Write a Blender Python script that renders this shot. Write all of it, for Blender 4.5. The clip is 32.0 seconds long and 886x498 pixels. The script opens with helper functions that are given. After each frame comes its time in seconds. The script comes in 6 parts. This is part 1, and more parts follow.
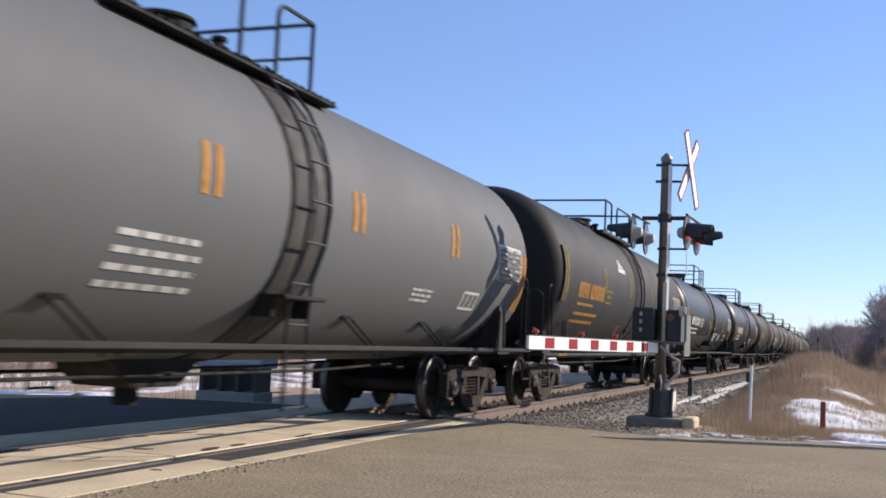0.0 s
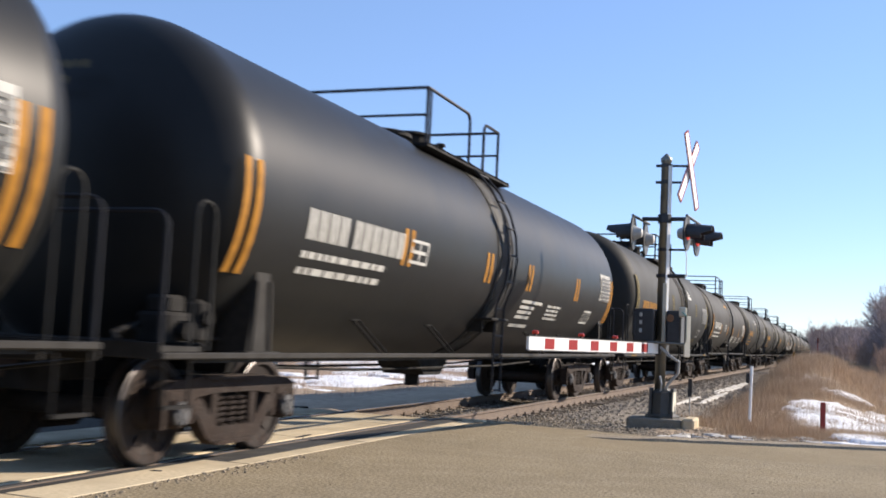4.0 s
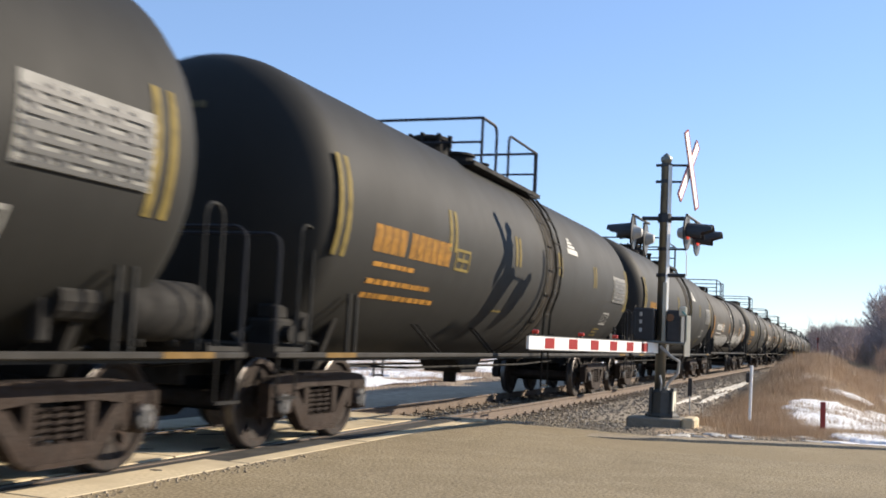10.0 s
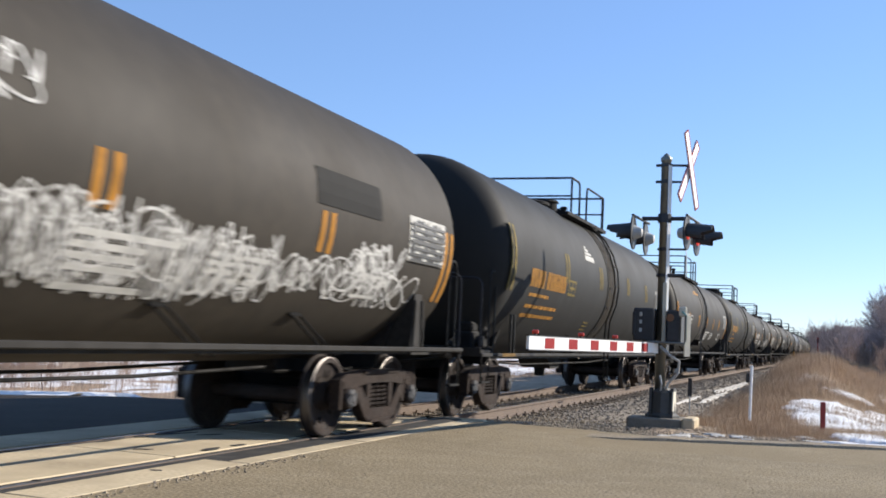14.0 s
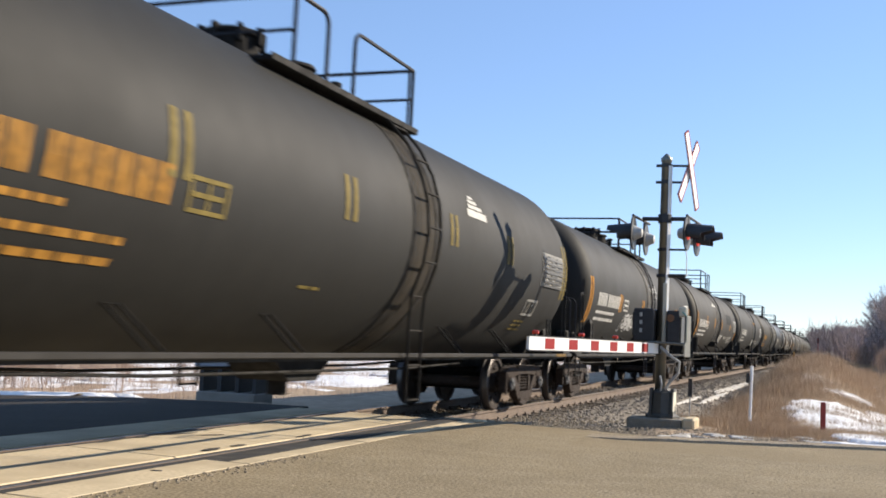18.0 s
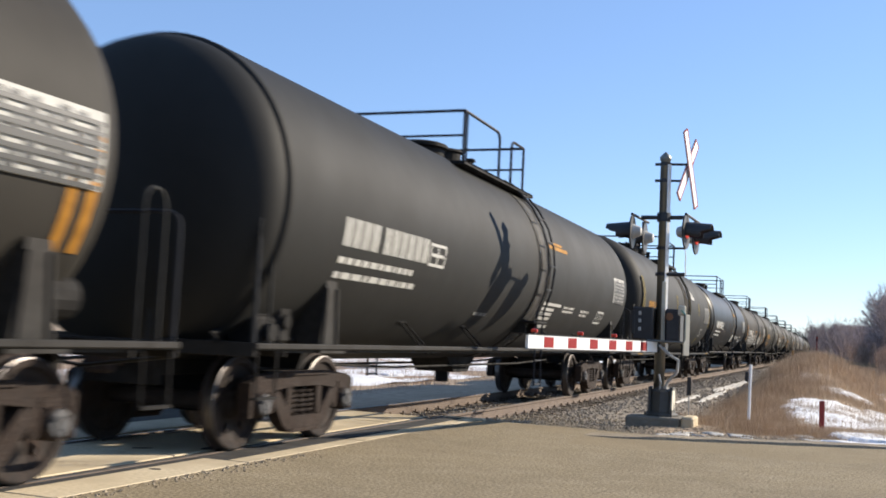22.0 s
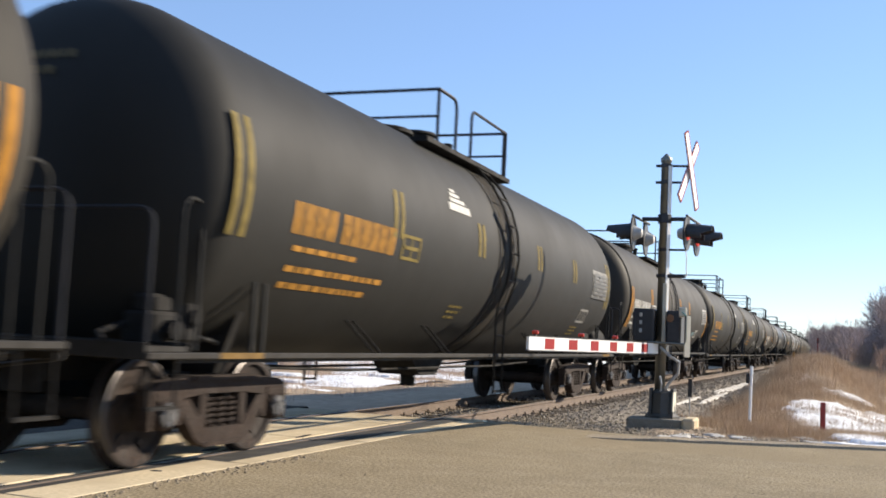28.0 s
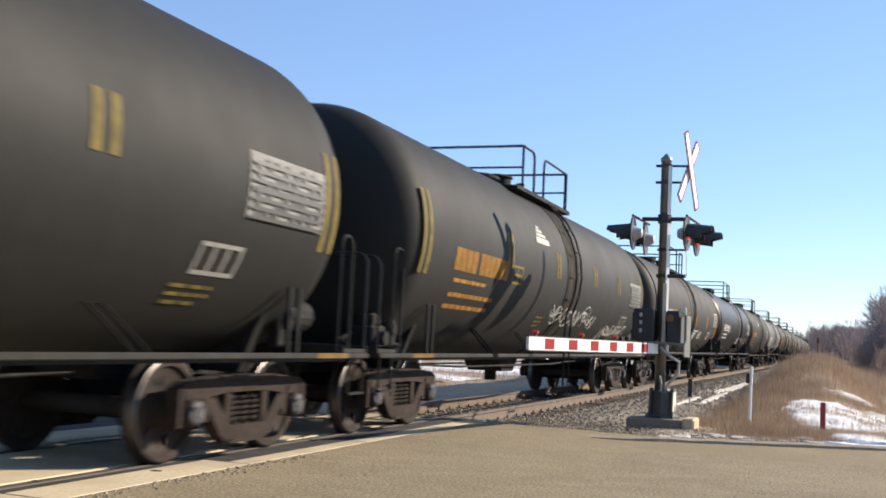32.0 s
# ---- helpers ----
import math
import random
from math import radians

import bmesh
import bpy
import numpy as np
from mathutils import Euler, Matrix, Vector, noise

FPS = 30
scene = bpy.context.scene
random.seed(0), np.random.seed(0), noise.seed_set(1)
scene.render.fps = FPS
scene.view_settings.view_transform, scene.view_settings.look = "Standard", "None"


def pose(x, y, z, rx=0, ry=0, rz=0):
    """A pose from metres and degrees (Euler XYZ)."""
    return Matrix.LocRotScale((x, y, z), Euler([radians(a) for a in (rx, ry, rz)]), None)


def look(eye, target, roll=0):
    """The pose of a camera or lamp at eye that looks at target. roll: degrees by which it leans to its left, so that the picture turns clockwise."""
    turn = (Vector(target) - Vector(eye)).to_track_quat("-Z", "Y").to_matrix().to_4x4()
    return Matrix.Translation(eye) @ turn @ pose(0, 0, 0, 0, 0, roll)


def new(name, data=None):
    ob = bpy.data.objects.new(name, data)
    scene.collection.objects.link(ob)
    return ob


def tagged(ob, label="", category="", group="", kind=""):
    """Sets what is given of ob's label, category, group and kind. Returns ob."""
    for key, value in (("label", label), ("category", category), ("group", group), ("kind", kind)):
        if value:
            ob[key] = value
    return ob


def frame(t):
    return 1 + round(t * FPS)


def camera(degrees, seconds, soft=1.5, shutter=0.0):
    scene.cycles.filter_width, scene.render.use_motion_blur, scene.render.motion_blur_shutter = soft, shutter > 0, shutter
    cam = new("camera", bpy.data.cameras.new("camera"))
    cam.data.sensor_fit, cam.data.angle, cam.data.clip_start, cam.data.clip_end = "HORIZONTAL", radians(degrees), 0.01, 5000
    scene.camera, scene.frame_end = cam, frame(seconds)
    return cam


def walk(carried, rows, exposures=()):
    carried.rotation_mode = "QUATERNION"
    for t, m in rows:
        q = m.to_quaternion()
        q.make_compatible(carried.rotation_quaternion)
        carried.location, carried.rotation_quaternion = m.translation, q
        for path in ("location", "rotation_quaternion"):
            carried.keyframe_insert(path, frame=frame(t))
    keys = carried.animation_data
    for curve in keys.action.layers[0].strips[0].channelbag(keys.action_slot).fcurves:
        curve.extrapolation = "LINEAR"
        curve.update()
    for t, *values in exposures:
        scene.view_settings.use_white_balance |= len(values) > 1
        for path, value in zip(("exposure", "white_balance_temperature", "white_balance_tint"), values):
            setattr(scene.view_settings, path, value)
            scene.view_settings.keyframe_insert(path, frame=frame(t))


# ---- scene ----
# ---- camera: it stands by the road, low, and hardly stirs
EYE = Vector((6.209, 0.0, 1.206))
YAW, PITCH, LEAN, LENS = 20.891, 4.780, 2.731, 46.41
cam = camera(LENS, 32.0, soft=1.75, shutter=0.27)


def aim(dx=0.0, dy=0.0):
    """The camera's pose, stirred by thousandths of the picture's width."""
    ya, pi = radians(YAW - dx * 0.049), radians(PITCH + dy * 0.049)
    way = Vector((-math.sin(ya) * math.cos(pi), math.cos(ya) * math.cos(pi), math.sin(pi)))
    return look(EYE, EYE + way, LEAN)


STIR = [(0, 0, 0), (0.7, 0, -1), (1.6, 0, 0.3), (2.2, 0, 1), (3.4, 0, 1), (5.6, 0, 0), (7.4, 0, -1), (8.2, 0, 0), (14, 0, 0.4), (16.6, 0, 0),
        (18.2, -0.3, 1), (19, -1.2, 1.6), (19.6, -1, 1), (20, 0, 0), (20.6, 0.8, -0.8), (22.6, 1, -0.8), (23.4, 0.5, 0.6), (24.2, 0.6, 0.6),
        (25.2, 0, 1), (28.6, 0, 1), (29.8, 0, 0.2), (31, 0, 1), (32, 0, 1)]
walk(cam, [(t, aim(a, b)) for t, a, b in STIR], exposures=[
    (0, 0.66, 6050, 16), (0.5, 0.76, 6250, 12), (1.2, 0.88, 6450, 10), (2.5, 0.9, 6250, 14), (3.3, 0.9, 6250, 14), (5.5, 0.95, 6500, 10), (7, 0.97, 6550, 10), (8, 0.88, 6400, 10),
    (10, 0.95, 6550, 10), (13, 0.95, 6550, 10), (14, 0.78, 6000, 10), (16.5, 0.84, 6300, 10), (19, 0.92, 6500, 10), (20, 0.88, 6400, 10), (22, 0.87, 6350, 10), (23, 0.87, 6450, 10),
    (25, 0.94, 6500, 10), (28, 0.97, 6500, 10), (30, 0.88, 6300, 10), (31, 0.95, 6400, 10), (32, 0.95, 6450, 10)])

# ---- light: low winter sun over the far right shoulder of the track
SUN_WAY = Vector((1.0, 0.94, 0.665)).normalized()
sun = new("sun", bpy.data.lights.new("sun", "SUN"))
sun.data.energy, sun.data.angle, sun.data.color = 4.6, radians(0.53), (1.0, 0.875, 0.705)
sun.matrix_world = look((0, 0, 60), Vector((0, 0, 60)) - SUN_WAY)
world = bpy.data.worlds.new("sky")
scene.world = world
world.use_nodes = True
sky = world.node_tree.nodes.new("ShaderNodeTexSky")
sky.sky_type, sky.sun_disc = "NISHITA", False
sky.sun_elevation = math.asin(SUN_WAY.z)
sky.sun_rotation = math.atan2(SUN_WAY.x, SUN_WAY.y)
sky.altitude, sky.air_density, sky.dust_density, sky.ozone_density = 300, 1.0, 0.0, 3.0
back = world.node_tree.nodes["Background"]
back.inputs["Strength"].default_value = 0.092
clear = world.node_tree.nodes.new("ShaderNodeMix")
clear.data_type, clear.blend_type = "RGBA", "MULTIPLY"
clear.inputs["Factor"].default_value = 1.0
clear.inputs["B"].default_value = (0.98, 0.985, 1.12, 1)
world.node_tree.links.new(sky.outputs[0], clear.inputs["A"])
haze = world.node_tree.nodes.new("ShaderNodeMix")
haze.data_type = "RGBA"
haze.inputs["Factor"].default_value = 0.32
haze.inputs["B"].default_value = (2.3, 3.6, 5.6, 1)
world.node_tree.links.new(clear.outputs["Result"], haze.inputs["A"])
world.node_tree.links.new(haze.outputs["Result"], back.inputs["Color"])


# ---- materials
def material(name, tone, rough=0.7, metal=0.0, grain=0.0, grain_size=4.0, stain=None, stain_amount=0.5, stain_size=0.6, bump=0.0,
             bump_size=30.0, vary=0.0, stretch=(1, 1, 1), glow=0.0, streak=None, spec=0.5, patchy=0.15):
    """A painted, stony or earthy surface: base tone, grain of a finer scale, stains of a larger one, relief, and a tone that varies from piece to piece."""
    m = bpy.data.materials.new(name)
    m.use_nodes = True
    nt = m.node_tree
    n, link = nt.nodes, nt.links.new
    b = n["Principled BSDF"]
    b.inputs["Roughness"].default_value, b.inputs["Metallic"].default_value = rough, metal
    b.inputs["Specular IOR Level"].default_value = spec
    at = n.new("ShaderNodeTexCoord").outputs["Object"]
    mp = n.new("ShaderNodeMapping")
    mp.inputs["Scale"].default_value = stretch
    link(at, mp.inputs["Vector"])
    col = n.new("ShaderNodeRGB")
    col.outputs[0].default_value = (*tone, 1)
    out = col.outputs[0]

    def noisy(size, detail, low, high):
        t = n.new("ShaderNodeTexNoise")
        t.inputs["Scale"].default_value, t.inputs["Detail"].default_value = size, detail
        link(mp.outputs[0], t.inputs["Vector"])
        r = n.new("ShaderNodeMapRange")
        r.inputs["From Min"].default_value, r.inputs["From Max"].default_value = low, high
        link(t.outputs["Fac"], r.inputs["Value"])
        return r.outputs[0]

    def blend(a, c, fac, kind="MIX"):
        x = n.new("ShaderNodeMix")
        x.data_type, x.blend_type = "RGBA", kind
        if isinstance(c, tuple):
            x.inputs["B"].default_value = (*c, 1)
        else:
            link(c, x.inputs["B"])
        link(a, x.inputs["A"])
        if isinstance(fac, float):
            x.inputs["Factor"].default_value = fac
        else:
            link(fac, x.inputs["Factor"])
        return x.outputs["Result"]

    def scaled(v, k):
        q = n.new("ShaderNodeMath")
        q.operation = "MULTIPLY"
        q.inputs[1].default_value = k
        link(v, q.inputs[0])
        return q.outputs[0]

    if stain:
        out = blend(out, stain, scaled(noisy(stain_size, 5, 0.42, 0.68), stain_amount))
    if streak:
        sm = n.new("ShaderNodeMapping")
        sm.inputs["Scale"].default_value = streak[1]
        link(at, sm.inputs["Vector"])
        st = n.new("ShaderNodeTexNoise")
        st.inputs["Scale"].default_value, st.inputs["Detail"].default_value = 1.0, 6
        link(sm.outputs[0], st.inputs["Vector"])
        sr = n.new("ShaderNodeMapRange")
        sr.inputs["From Min"].default_value, sr.inputs["From Max"].default_value = 0.45, 0.75
        link(st.outputs["Fac"], sr.inputs["Value"])
        out = blend(out, streak[0], scaled(sr.outputs[0], streak[2]))
    if grain:
        dark = tuple(c * (1 - grain) for c in tone)
        out = blend(out, dark, scaled(noisy(grain_size, 6, 0.4, 0.65), 0.8))
    if vary:
        inf = n.new("ShaderNodeObjectInfo")
        hs = n.new("ShaderNodeHueSaturation")
        r = n.new("ShaderNodeMapRange")
        r.inputs["To Min"].default_value, r.inputs["To Max"].default_value = 1 - vary, 1 + vary
        link(inf.outputs["Random"], r.inputs["Value"])
        link(r.outputs[0], hs.inputs["Value"])
        link(out, hs.inputs["Color"])
        out = hs.outputs[0]
    link(out, b.inputs["Base Color"])
    if bump:
        bp = n.new("ShaderNodeBump")
        bp.inputs["Strength"].default_value, bp.inputs["Distance"].default_value = bump, 0.02
        link(noisy(bump_size, 6, 0.3, 0.7), bp.inputs["Height"])
        link(bp.outputs[0], b.inputs["Normal"])
    if rough < 0.9 and (stain or streak):
        rr = n.new("ShaderNodeMapRange")
        rr.inputs["To Min"].default_value, rr.inputs["To Max"].default_value = rough - 0.5 * patchy, min(1.0, rough + patchy)
        link(noisy(stain_size * 2.3, 4, 0.35, 0.7), rr.inputs["Value"])
        link(rr.outputs[0], b.inputs["Roughness"])
    if glow:
        b.inputs["Emission Color"].default_value, b.inputs["Emission Strength"].default_value = (*tone, 1), glow
    return m


PAINT = {
    "dark": material("tank_dark_paint", (0.0200, 0.0199, 0.0185), 0.64, stain=(0.0222, 0.0215, 0.0194), stain_amount=0.5, stain_size=0.45, grain=0.12,
                     grain_size=5, streak=((0.0140, 0.0134, 0.0120), (0.25, 2.4, 0.25), 0.4), spec=0.16, patchy=0.05),
    "brown": material("tank_dusty_paint", (0.0345, 0.0314, 0.0263), 0.64, stain=(0.038, 0.033, 0.0262), stain_amount=0.5, stain_size=0.4, grain=0.12,
                      grain_size=5, streak=((0.025, 0.0222, 0.0186), (0.25, 2.2, 0.25), 0.35), spec=0.15, patchy=0.05),
    "black": material("tank_clean_black_paint", (0.0150, 0.0154, 0.0154), 0.42, stain=(0.018, 0.0178, 0.0165), stain_amount=0.4, stain_size=0.5, grain=0.1,
                      grain_size=5, streak=((0.0155, 0.0155, 0.0155), (0.2, 2.2, 0.2), 0.3), spec=0.17, patchy=0.03),
    "tan": material("tank_weathered_paint", (0.046, 0.040, 0.032), 0.64, stain=(0.054, 0.0455, 0.035), stain_amount=0.6, stain_size=0.4, grain=0.15,
                    grain_size=5, streak=((0.034, 0.029, 0.023), (0.25, 2.2, 0.25), 0.5), spec=0.14, patchy=0.06),
    "grey": material("tank_grey_paint", (0.106, 0.110, 0.110), 0.66, stain=(0.098, 0.097, 0.091), stain_amount=0.4, stain_size=0.4, grain=0.06,
                     grain_size=5, streak=((0.090, 0.087, 0.081), (0.25, 2.2, 0.25), 0.35), spec=0.15, patchy=0.05),
}


def worn_away(m, half, ragged):
    """Lets a coat of dirt thin out towards its ragged edges, half metres from its middle along y."""
    nt = m.node_tree
    n, link = nt.nodes, nt.links.new
    at = n.new("ShaderNodeTexCoord").outputs["Object"]
    xyz = n.new("ShaderNodeSeparateXYZ")
    link(at, xyz.inputs[0])
    away = n.new("ShaderNodeMath")
    away.operation = "ABSOLUTE"
    link(xyz.outputs["Y"], away.inputs[0])
    blot = n.new("ShaderNodeTexNoise")
    blot.inputs["Scale"].default_value, blot.inputs["Detail"].default_value = 1.3, 4
    link(at, blot.inputs["Vector"])
    mix = n.new("ShaderNodeMath")
    mix.operation = "MULTIPLY_ADD"
    mix.inputs[1].default_value = -ragged
    link(blot.outputs["Fac"], mix.inputs[0])
    link(away.outputs[0], mix.inputs[2])
    r = n.new("ShaderNodeMapRange")
    r.inputs["From Min"].default_value, r.inputs["From Max"].default_value = half * 0.35 - ragged * 0.5, half - ragged * 0.5
    r.inputs["To Min"].default_value, r.inputs["To Max"].default_value = 0.12, 1.0
    link(mix.outputs[0], r.inputs["Value"])
    bare, both = n.new("ShaderNodeBsdfTransparent"), n.new("ShaderNodeMixShader")
    link(r.outputs[0], both.inputs["Fac"])
    link(n["Principled BSDF"].outputs[0], both.inputs[1])
    link(bare.outputs[0], both.inputs[2])
    link(both.outputs[0], n["Material Output"].inputs["Surface"])
    return m


GRIME = worn_away(material("grime_band", (0.030, 0.027, 0.023), 0.75, stain=(0.050, 0.043, 0.035), stain_amount=0.7, stain_size=1.4, grain=0.2, grain_size=9), 0.42, 0.2)
DUST = worn_away(material("dust_band", (0.046, 0.040, 0.032), 0.8, stain=(0.024, 0.021, 0.018), stain_amount=0.7, stain_size=0.8, grain=0.2, grain_size=7, spec=0.1), 0.55, 0.3)
PALESTRIP = material("lighter_low_strip", (0.040, 0.037, 0.032), 0.7, stain=(0.030, 0.028, 0.025), stain_amount=0.6, stain_size=0.7, grain=0.2, grain_size=6, spec=0.12)
LADDER = material("dusty_ladder_paint", (0.022, 0.0195, 0.016), 0.8, spec=0.12, grain=0.3, grain_size=8)
TABLE_INK = material("table_ink", (0.06, 0.06, 0.058), 0.6)
SOOT = material("sooty_frame", (0.0135, 0.0127, 0.012), 0.8, stain=(0.024, 0.0215, 0.0185), stain_amount=0.6, stain_size=2.5, grain=0.3, grain_size=12, spec=0.2)
SILL = material("worn_sill_paint", (0.023, 0.021, 0.0185), 0.65, stain=(0.034, 0.030, 0.026), stain_amount=0.6, stain_size=1.6, grain=0.25, grain_size=14, spec=0.2)
RUST = material("rusty_cast_steel", (0.031, 0.022, 0.0175), 0.88, stain=(0.046, 0.028, 0.020), stain_amount=0.6, stain_size=2.5, grain=0.35, grain_size=18,
                bump=0.4, bump_size=40, spec=0.25)
WHEEL = material("wheel_steel", (0.030, 0.024, 0.021), 0.8, stain=(0.050, 0.031, 0.023), stain_amount=0.6, stain_size=3, grain=0.3, grain_size=16, spec=0.25)
BRIGHT = material("polished_tread", (0.13, 0.12, 0.115), 0.45, 1.0)
STEEL = material("rail_head_steel", (0.16, 0.145, 0.13), 0.5, 0.3, stain=(0.11, 0.09, 0.07), stain_amount=0.5, stain_size=6)
RAILRUST = material("rail_rust", (0.15, 0.112, 0.085), 0.9, stain=(0.10, 0.075, 0.06), stain_amount=0.6, stain_size=5, bump=0.3)
PIPE = material("dark_handrail_paint", (0.02, 0.021, 0.026), 0.65, spec=0.25, grain=0.2)
RAILGREY = material("grey_handrail_paint", (0.0185, 0.0185, 0.0175), 0.65, spec=0.2, grain=0.25, grain_size=9)
YELLOW = material("yellow_mark", (0.195, 0.148, 0.045), 0.7, spec=0.1, grain=0.45, grain_size=9)
ORANGE = material("orange_mark", (0.42, 0.195, 0.03), 0.7, spec=0.1, grain=0.35, grain_size=9)
AMBER = material("amber_lettering", (0.40, 0.20, 0.04), 0.7, spec=0.1, grain=0.5, grain_size=10)
WHITE = material("white_lettering", (0.50, 0.49, 0.45), 0.7, spec=0.1, grain=0.25, grain_size=10)
FADED = material("faded_white_mark", (0.27, 0.265, 0.245), 0.7, spec=0.1, grain=0.3, grain_size=8)
SPRAY = material("white_spray_paint", (0.55, 0.54, 0.51), 0.7, spec=0.1, grain=0.35, grain_size=6)
CONCRETE = material("crossing_concrete", (0.60, 0.50, 0.34), 0.9, spec=0.12, stain=(0.30, 0.24, 0.165), stain_amount=0.75, stain_size=1.1, grain=0.2, grain_size=22,
                    bump=0.12, bump_size=80, vary=0.06)
ASPHALT = material("gritty_road", (0.345, 0.277, 0.175), 0.95, spec=0.12, stain=(0.265, 0.212, 0.135), stain_amount=0.75, stain_size=0.5, grain=0.7, grain_size=38, streak=((0.43, 0.355, 0.24), (2.2, 3.0, 2.5), 0.55),
                   bump=0.3, bump_size=110)
SHOULDER = material("gravel_shoulder", (0.36, 0.30, 0.215), 0.95, spec=0.12, stain=(0.27, 0.22, 0.16), stain_amount=0.7, stain_size=1.4, grain=0.4, grain_size=30, bump=0.5, bump_size=50)
BLACKTOP = material("dark_asphalt", (0.056, 0.05, 0.043), 0.9, spec=0.1, stain=(0.078, 0.068, 0.058), stain_amount=0.6, stain_size=0.8, grain=0.35, grain_size=30, bump=0.4, bump_size=60)
RUBBER = material("black_flangeway_rubber", (0.028, 0.026, 0.024), 0.8, stain=(0.06, 0.052, 0.04), stain_amount=0.7, stain_size=2.2, grain=0.3)
EARTH = material("winter_grass_ground", (0.43, 0.33, 0.23), 1.0, spec=0.12, stain=(0.33, 0.25, 0.17), stain_amount=0.8, stain_size=0.35, grain=0.4, grain_size=3.5,
                 bump=0.8, bump_size=9)
BLADE = material("dead_grass_blade", (0.50, 0.375, 0.25), 0.9, spec=0.1, stain=(0.37, 0.265, 0.17), stain_amount=0.8, stain_size=0.9)
SNOW = material("old_snow", (0.82, 0.82, 0.82), 0.75, spec=0.12, stain=(0.60, 0.57, 0.52), stain_amount=0.45, stain_size=2.2, bump=0.7, bump_size=6)
STONE = material("ballast_stone", (0.29, 0.25, 0.20), 0.95, spec=0.12, stain=(0.30, 0.28, 0.25), stain_amount=0.7, stain_size=9, grain=0.5, grain_size=22, bump=0.6)
TIE = material("tie_timber", (0.115, 0.09, 0.068), 0.9, spec=0.12, stain=(0.19, 0.16, 0.12), stain_amount=0.6, stain_size=3, grain=0.4, grain_size=12, vary=0.15)
MAST = material("galvanised_mast", (0.21, 0.215, 0.195), 0.42, 0.85, stain=(0.13, 0.13, 0.12), stain_amount=0.6, stain_size=3, grain=0.15)
IRON = material("black_signal_paint", (0.022, 0.022, 0.024), 0.5, grain=0.3, grain_size=8)
GREYPAINT = material("grey_signal_paint", (0.42, 0.42, 0.40), 0.5, stain=(0.28, 0.27, 0.25), stain_amount=0.5, stain_size=4)
BOARD = material("reflective_white", (0.82, 0.82, 0.80), 0.45, grain=0.06, grain_size=6)
RED = material("reflective_red", (0.27, 0.015, 0.016), 0.6, spec=0.12, grain=0.15, grain_size=8)
LENS_RED = material("red_lamp_lens", (0.60, 0.05, 0.035), 0.2, glow=0.45)
LENS_DIM = material("dim_red_lens", (0.30, 0.02, 0.015), 0.2)
LAMP_RED = material("gate_lamp_lens", (0.40, 0.04, 0.025), 0.25, glow=0.12)
YELLOWBOX = material("yellow_fitting", (0.60, 0.55, 0.43), 0.6, grain=0.2)
BARK = material("grey_brown_bark", (0.25, 0.20, 0.18), 0.95, stain=(0.08, 0.062, 0.055), stain_amount=0.6, stain_size=2, vary=0.2)
TWIG = material("bare_twigs", (0.37, 0.30, 0.28), 0.95, stain=(0.26, 0.21, 0.20), stain_amount=0.6, stain_size=1.2, vary=0.25)
BEDSTONE = material("ballast_fines", (0.27, 0.235, 0.19), 0.95, spec=0.1, stain=(0.20, 0.17, 0.14), stain_amount=0.7, stain_size=3, grain=0.5, grain_size=18, bump=0.8, bump_size=26)
DARKROAD = material("darker_road", (0.285, 0.226, 0.14), 0.95, spec=0.12, stain=(0.345, 0.277, 0.175), stain_amount=0.8, stain_size=0.9, grain=0.35, grain_size=60, bump=0.3, bump_size=110)
GRIT = material("road_grit", (0.36, 0.30, 0.215), 0.95, spec=0.1, stain=(0.25, 0.2, 0.15), stain_amount=0.8, stain_size=6)
CAPSTEEL = material("bare_end_cap", (0.075, 0.076, 0.08), 0.6, 0.3, stain=(0.035, 0.03, 0.026), stain_amount=0.7, stain_size=8)
DIMMARK = material("dim_yellow_mark", (0.12, 0.085, 0.03), 0.7, grain=0.3)
DIRTY_SNOW = material("dirty_snow", (0.52, 0.50, 0.46), 0.85, spec=0.1, stain=(0.33, 0.29, 0.24), stain_amount=0.8, stain_size=3, bump=0.6, bump_size=8)
UNDER = material("shaded_strut_paint", (0.010, 0.0095, 0.009), 0.8, grain=0.3, spec=0.1)
BRUSH = material("reddish_brown_brush", (0.44, 0.33, 0.255), 0.95, stain=(0.31, 0.225, 0.18), stain_amount=0.7, stain_size=1.0, vary=0.2, spec=0.1)
DULL = material("overpaint_patch", (0.016, 0.0155, 0.014), 0.7, grain=0.2, grain_size=4, spec=0.1)
PALEBLUE = material("pale_blue_spray", (0.15, 0.22, 0.23), 0.75, grain=0.3, grain_size=5, spec=0.1)
PALEGREEN = material("pale_green_spray", (0.26, 0.34, 0.28), 0.75, grain=0.3, grain_size=6, spec=0.1)
CABINET = material("pale_blue_cabinet", (0.42, 0.46, 0.52), 0.5, stain=(0.32, 0.34, 0.37), stain_amount=0.5, stain_size=2)


# ---- mesh helpers
def part(name, bm, mat, parent=None, label="", smooth=False, at=None):
    me = bpy.data.meshes.new(name)
    bm.normal_update()
    bm.to_mesh(me)
    bm.free()
    me.materials.append(mat)
    if smooth:
        for p in me.polygons:
            p.use_smooth = True
    ob = new(name, me)
    if parent is not None:
        ob.parent = parent
    if at is not None:
        ob.matrix_basis = at
    if label:
        tagged(ob, label)
    return ob


def share(name, me, parent, at, label=""):
    ob = new(name, me)
    ob.parent = parent
    ob.matrix_basis = at
    if label:
        tagged(ob, label)
    return ob


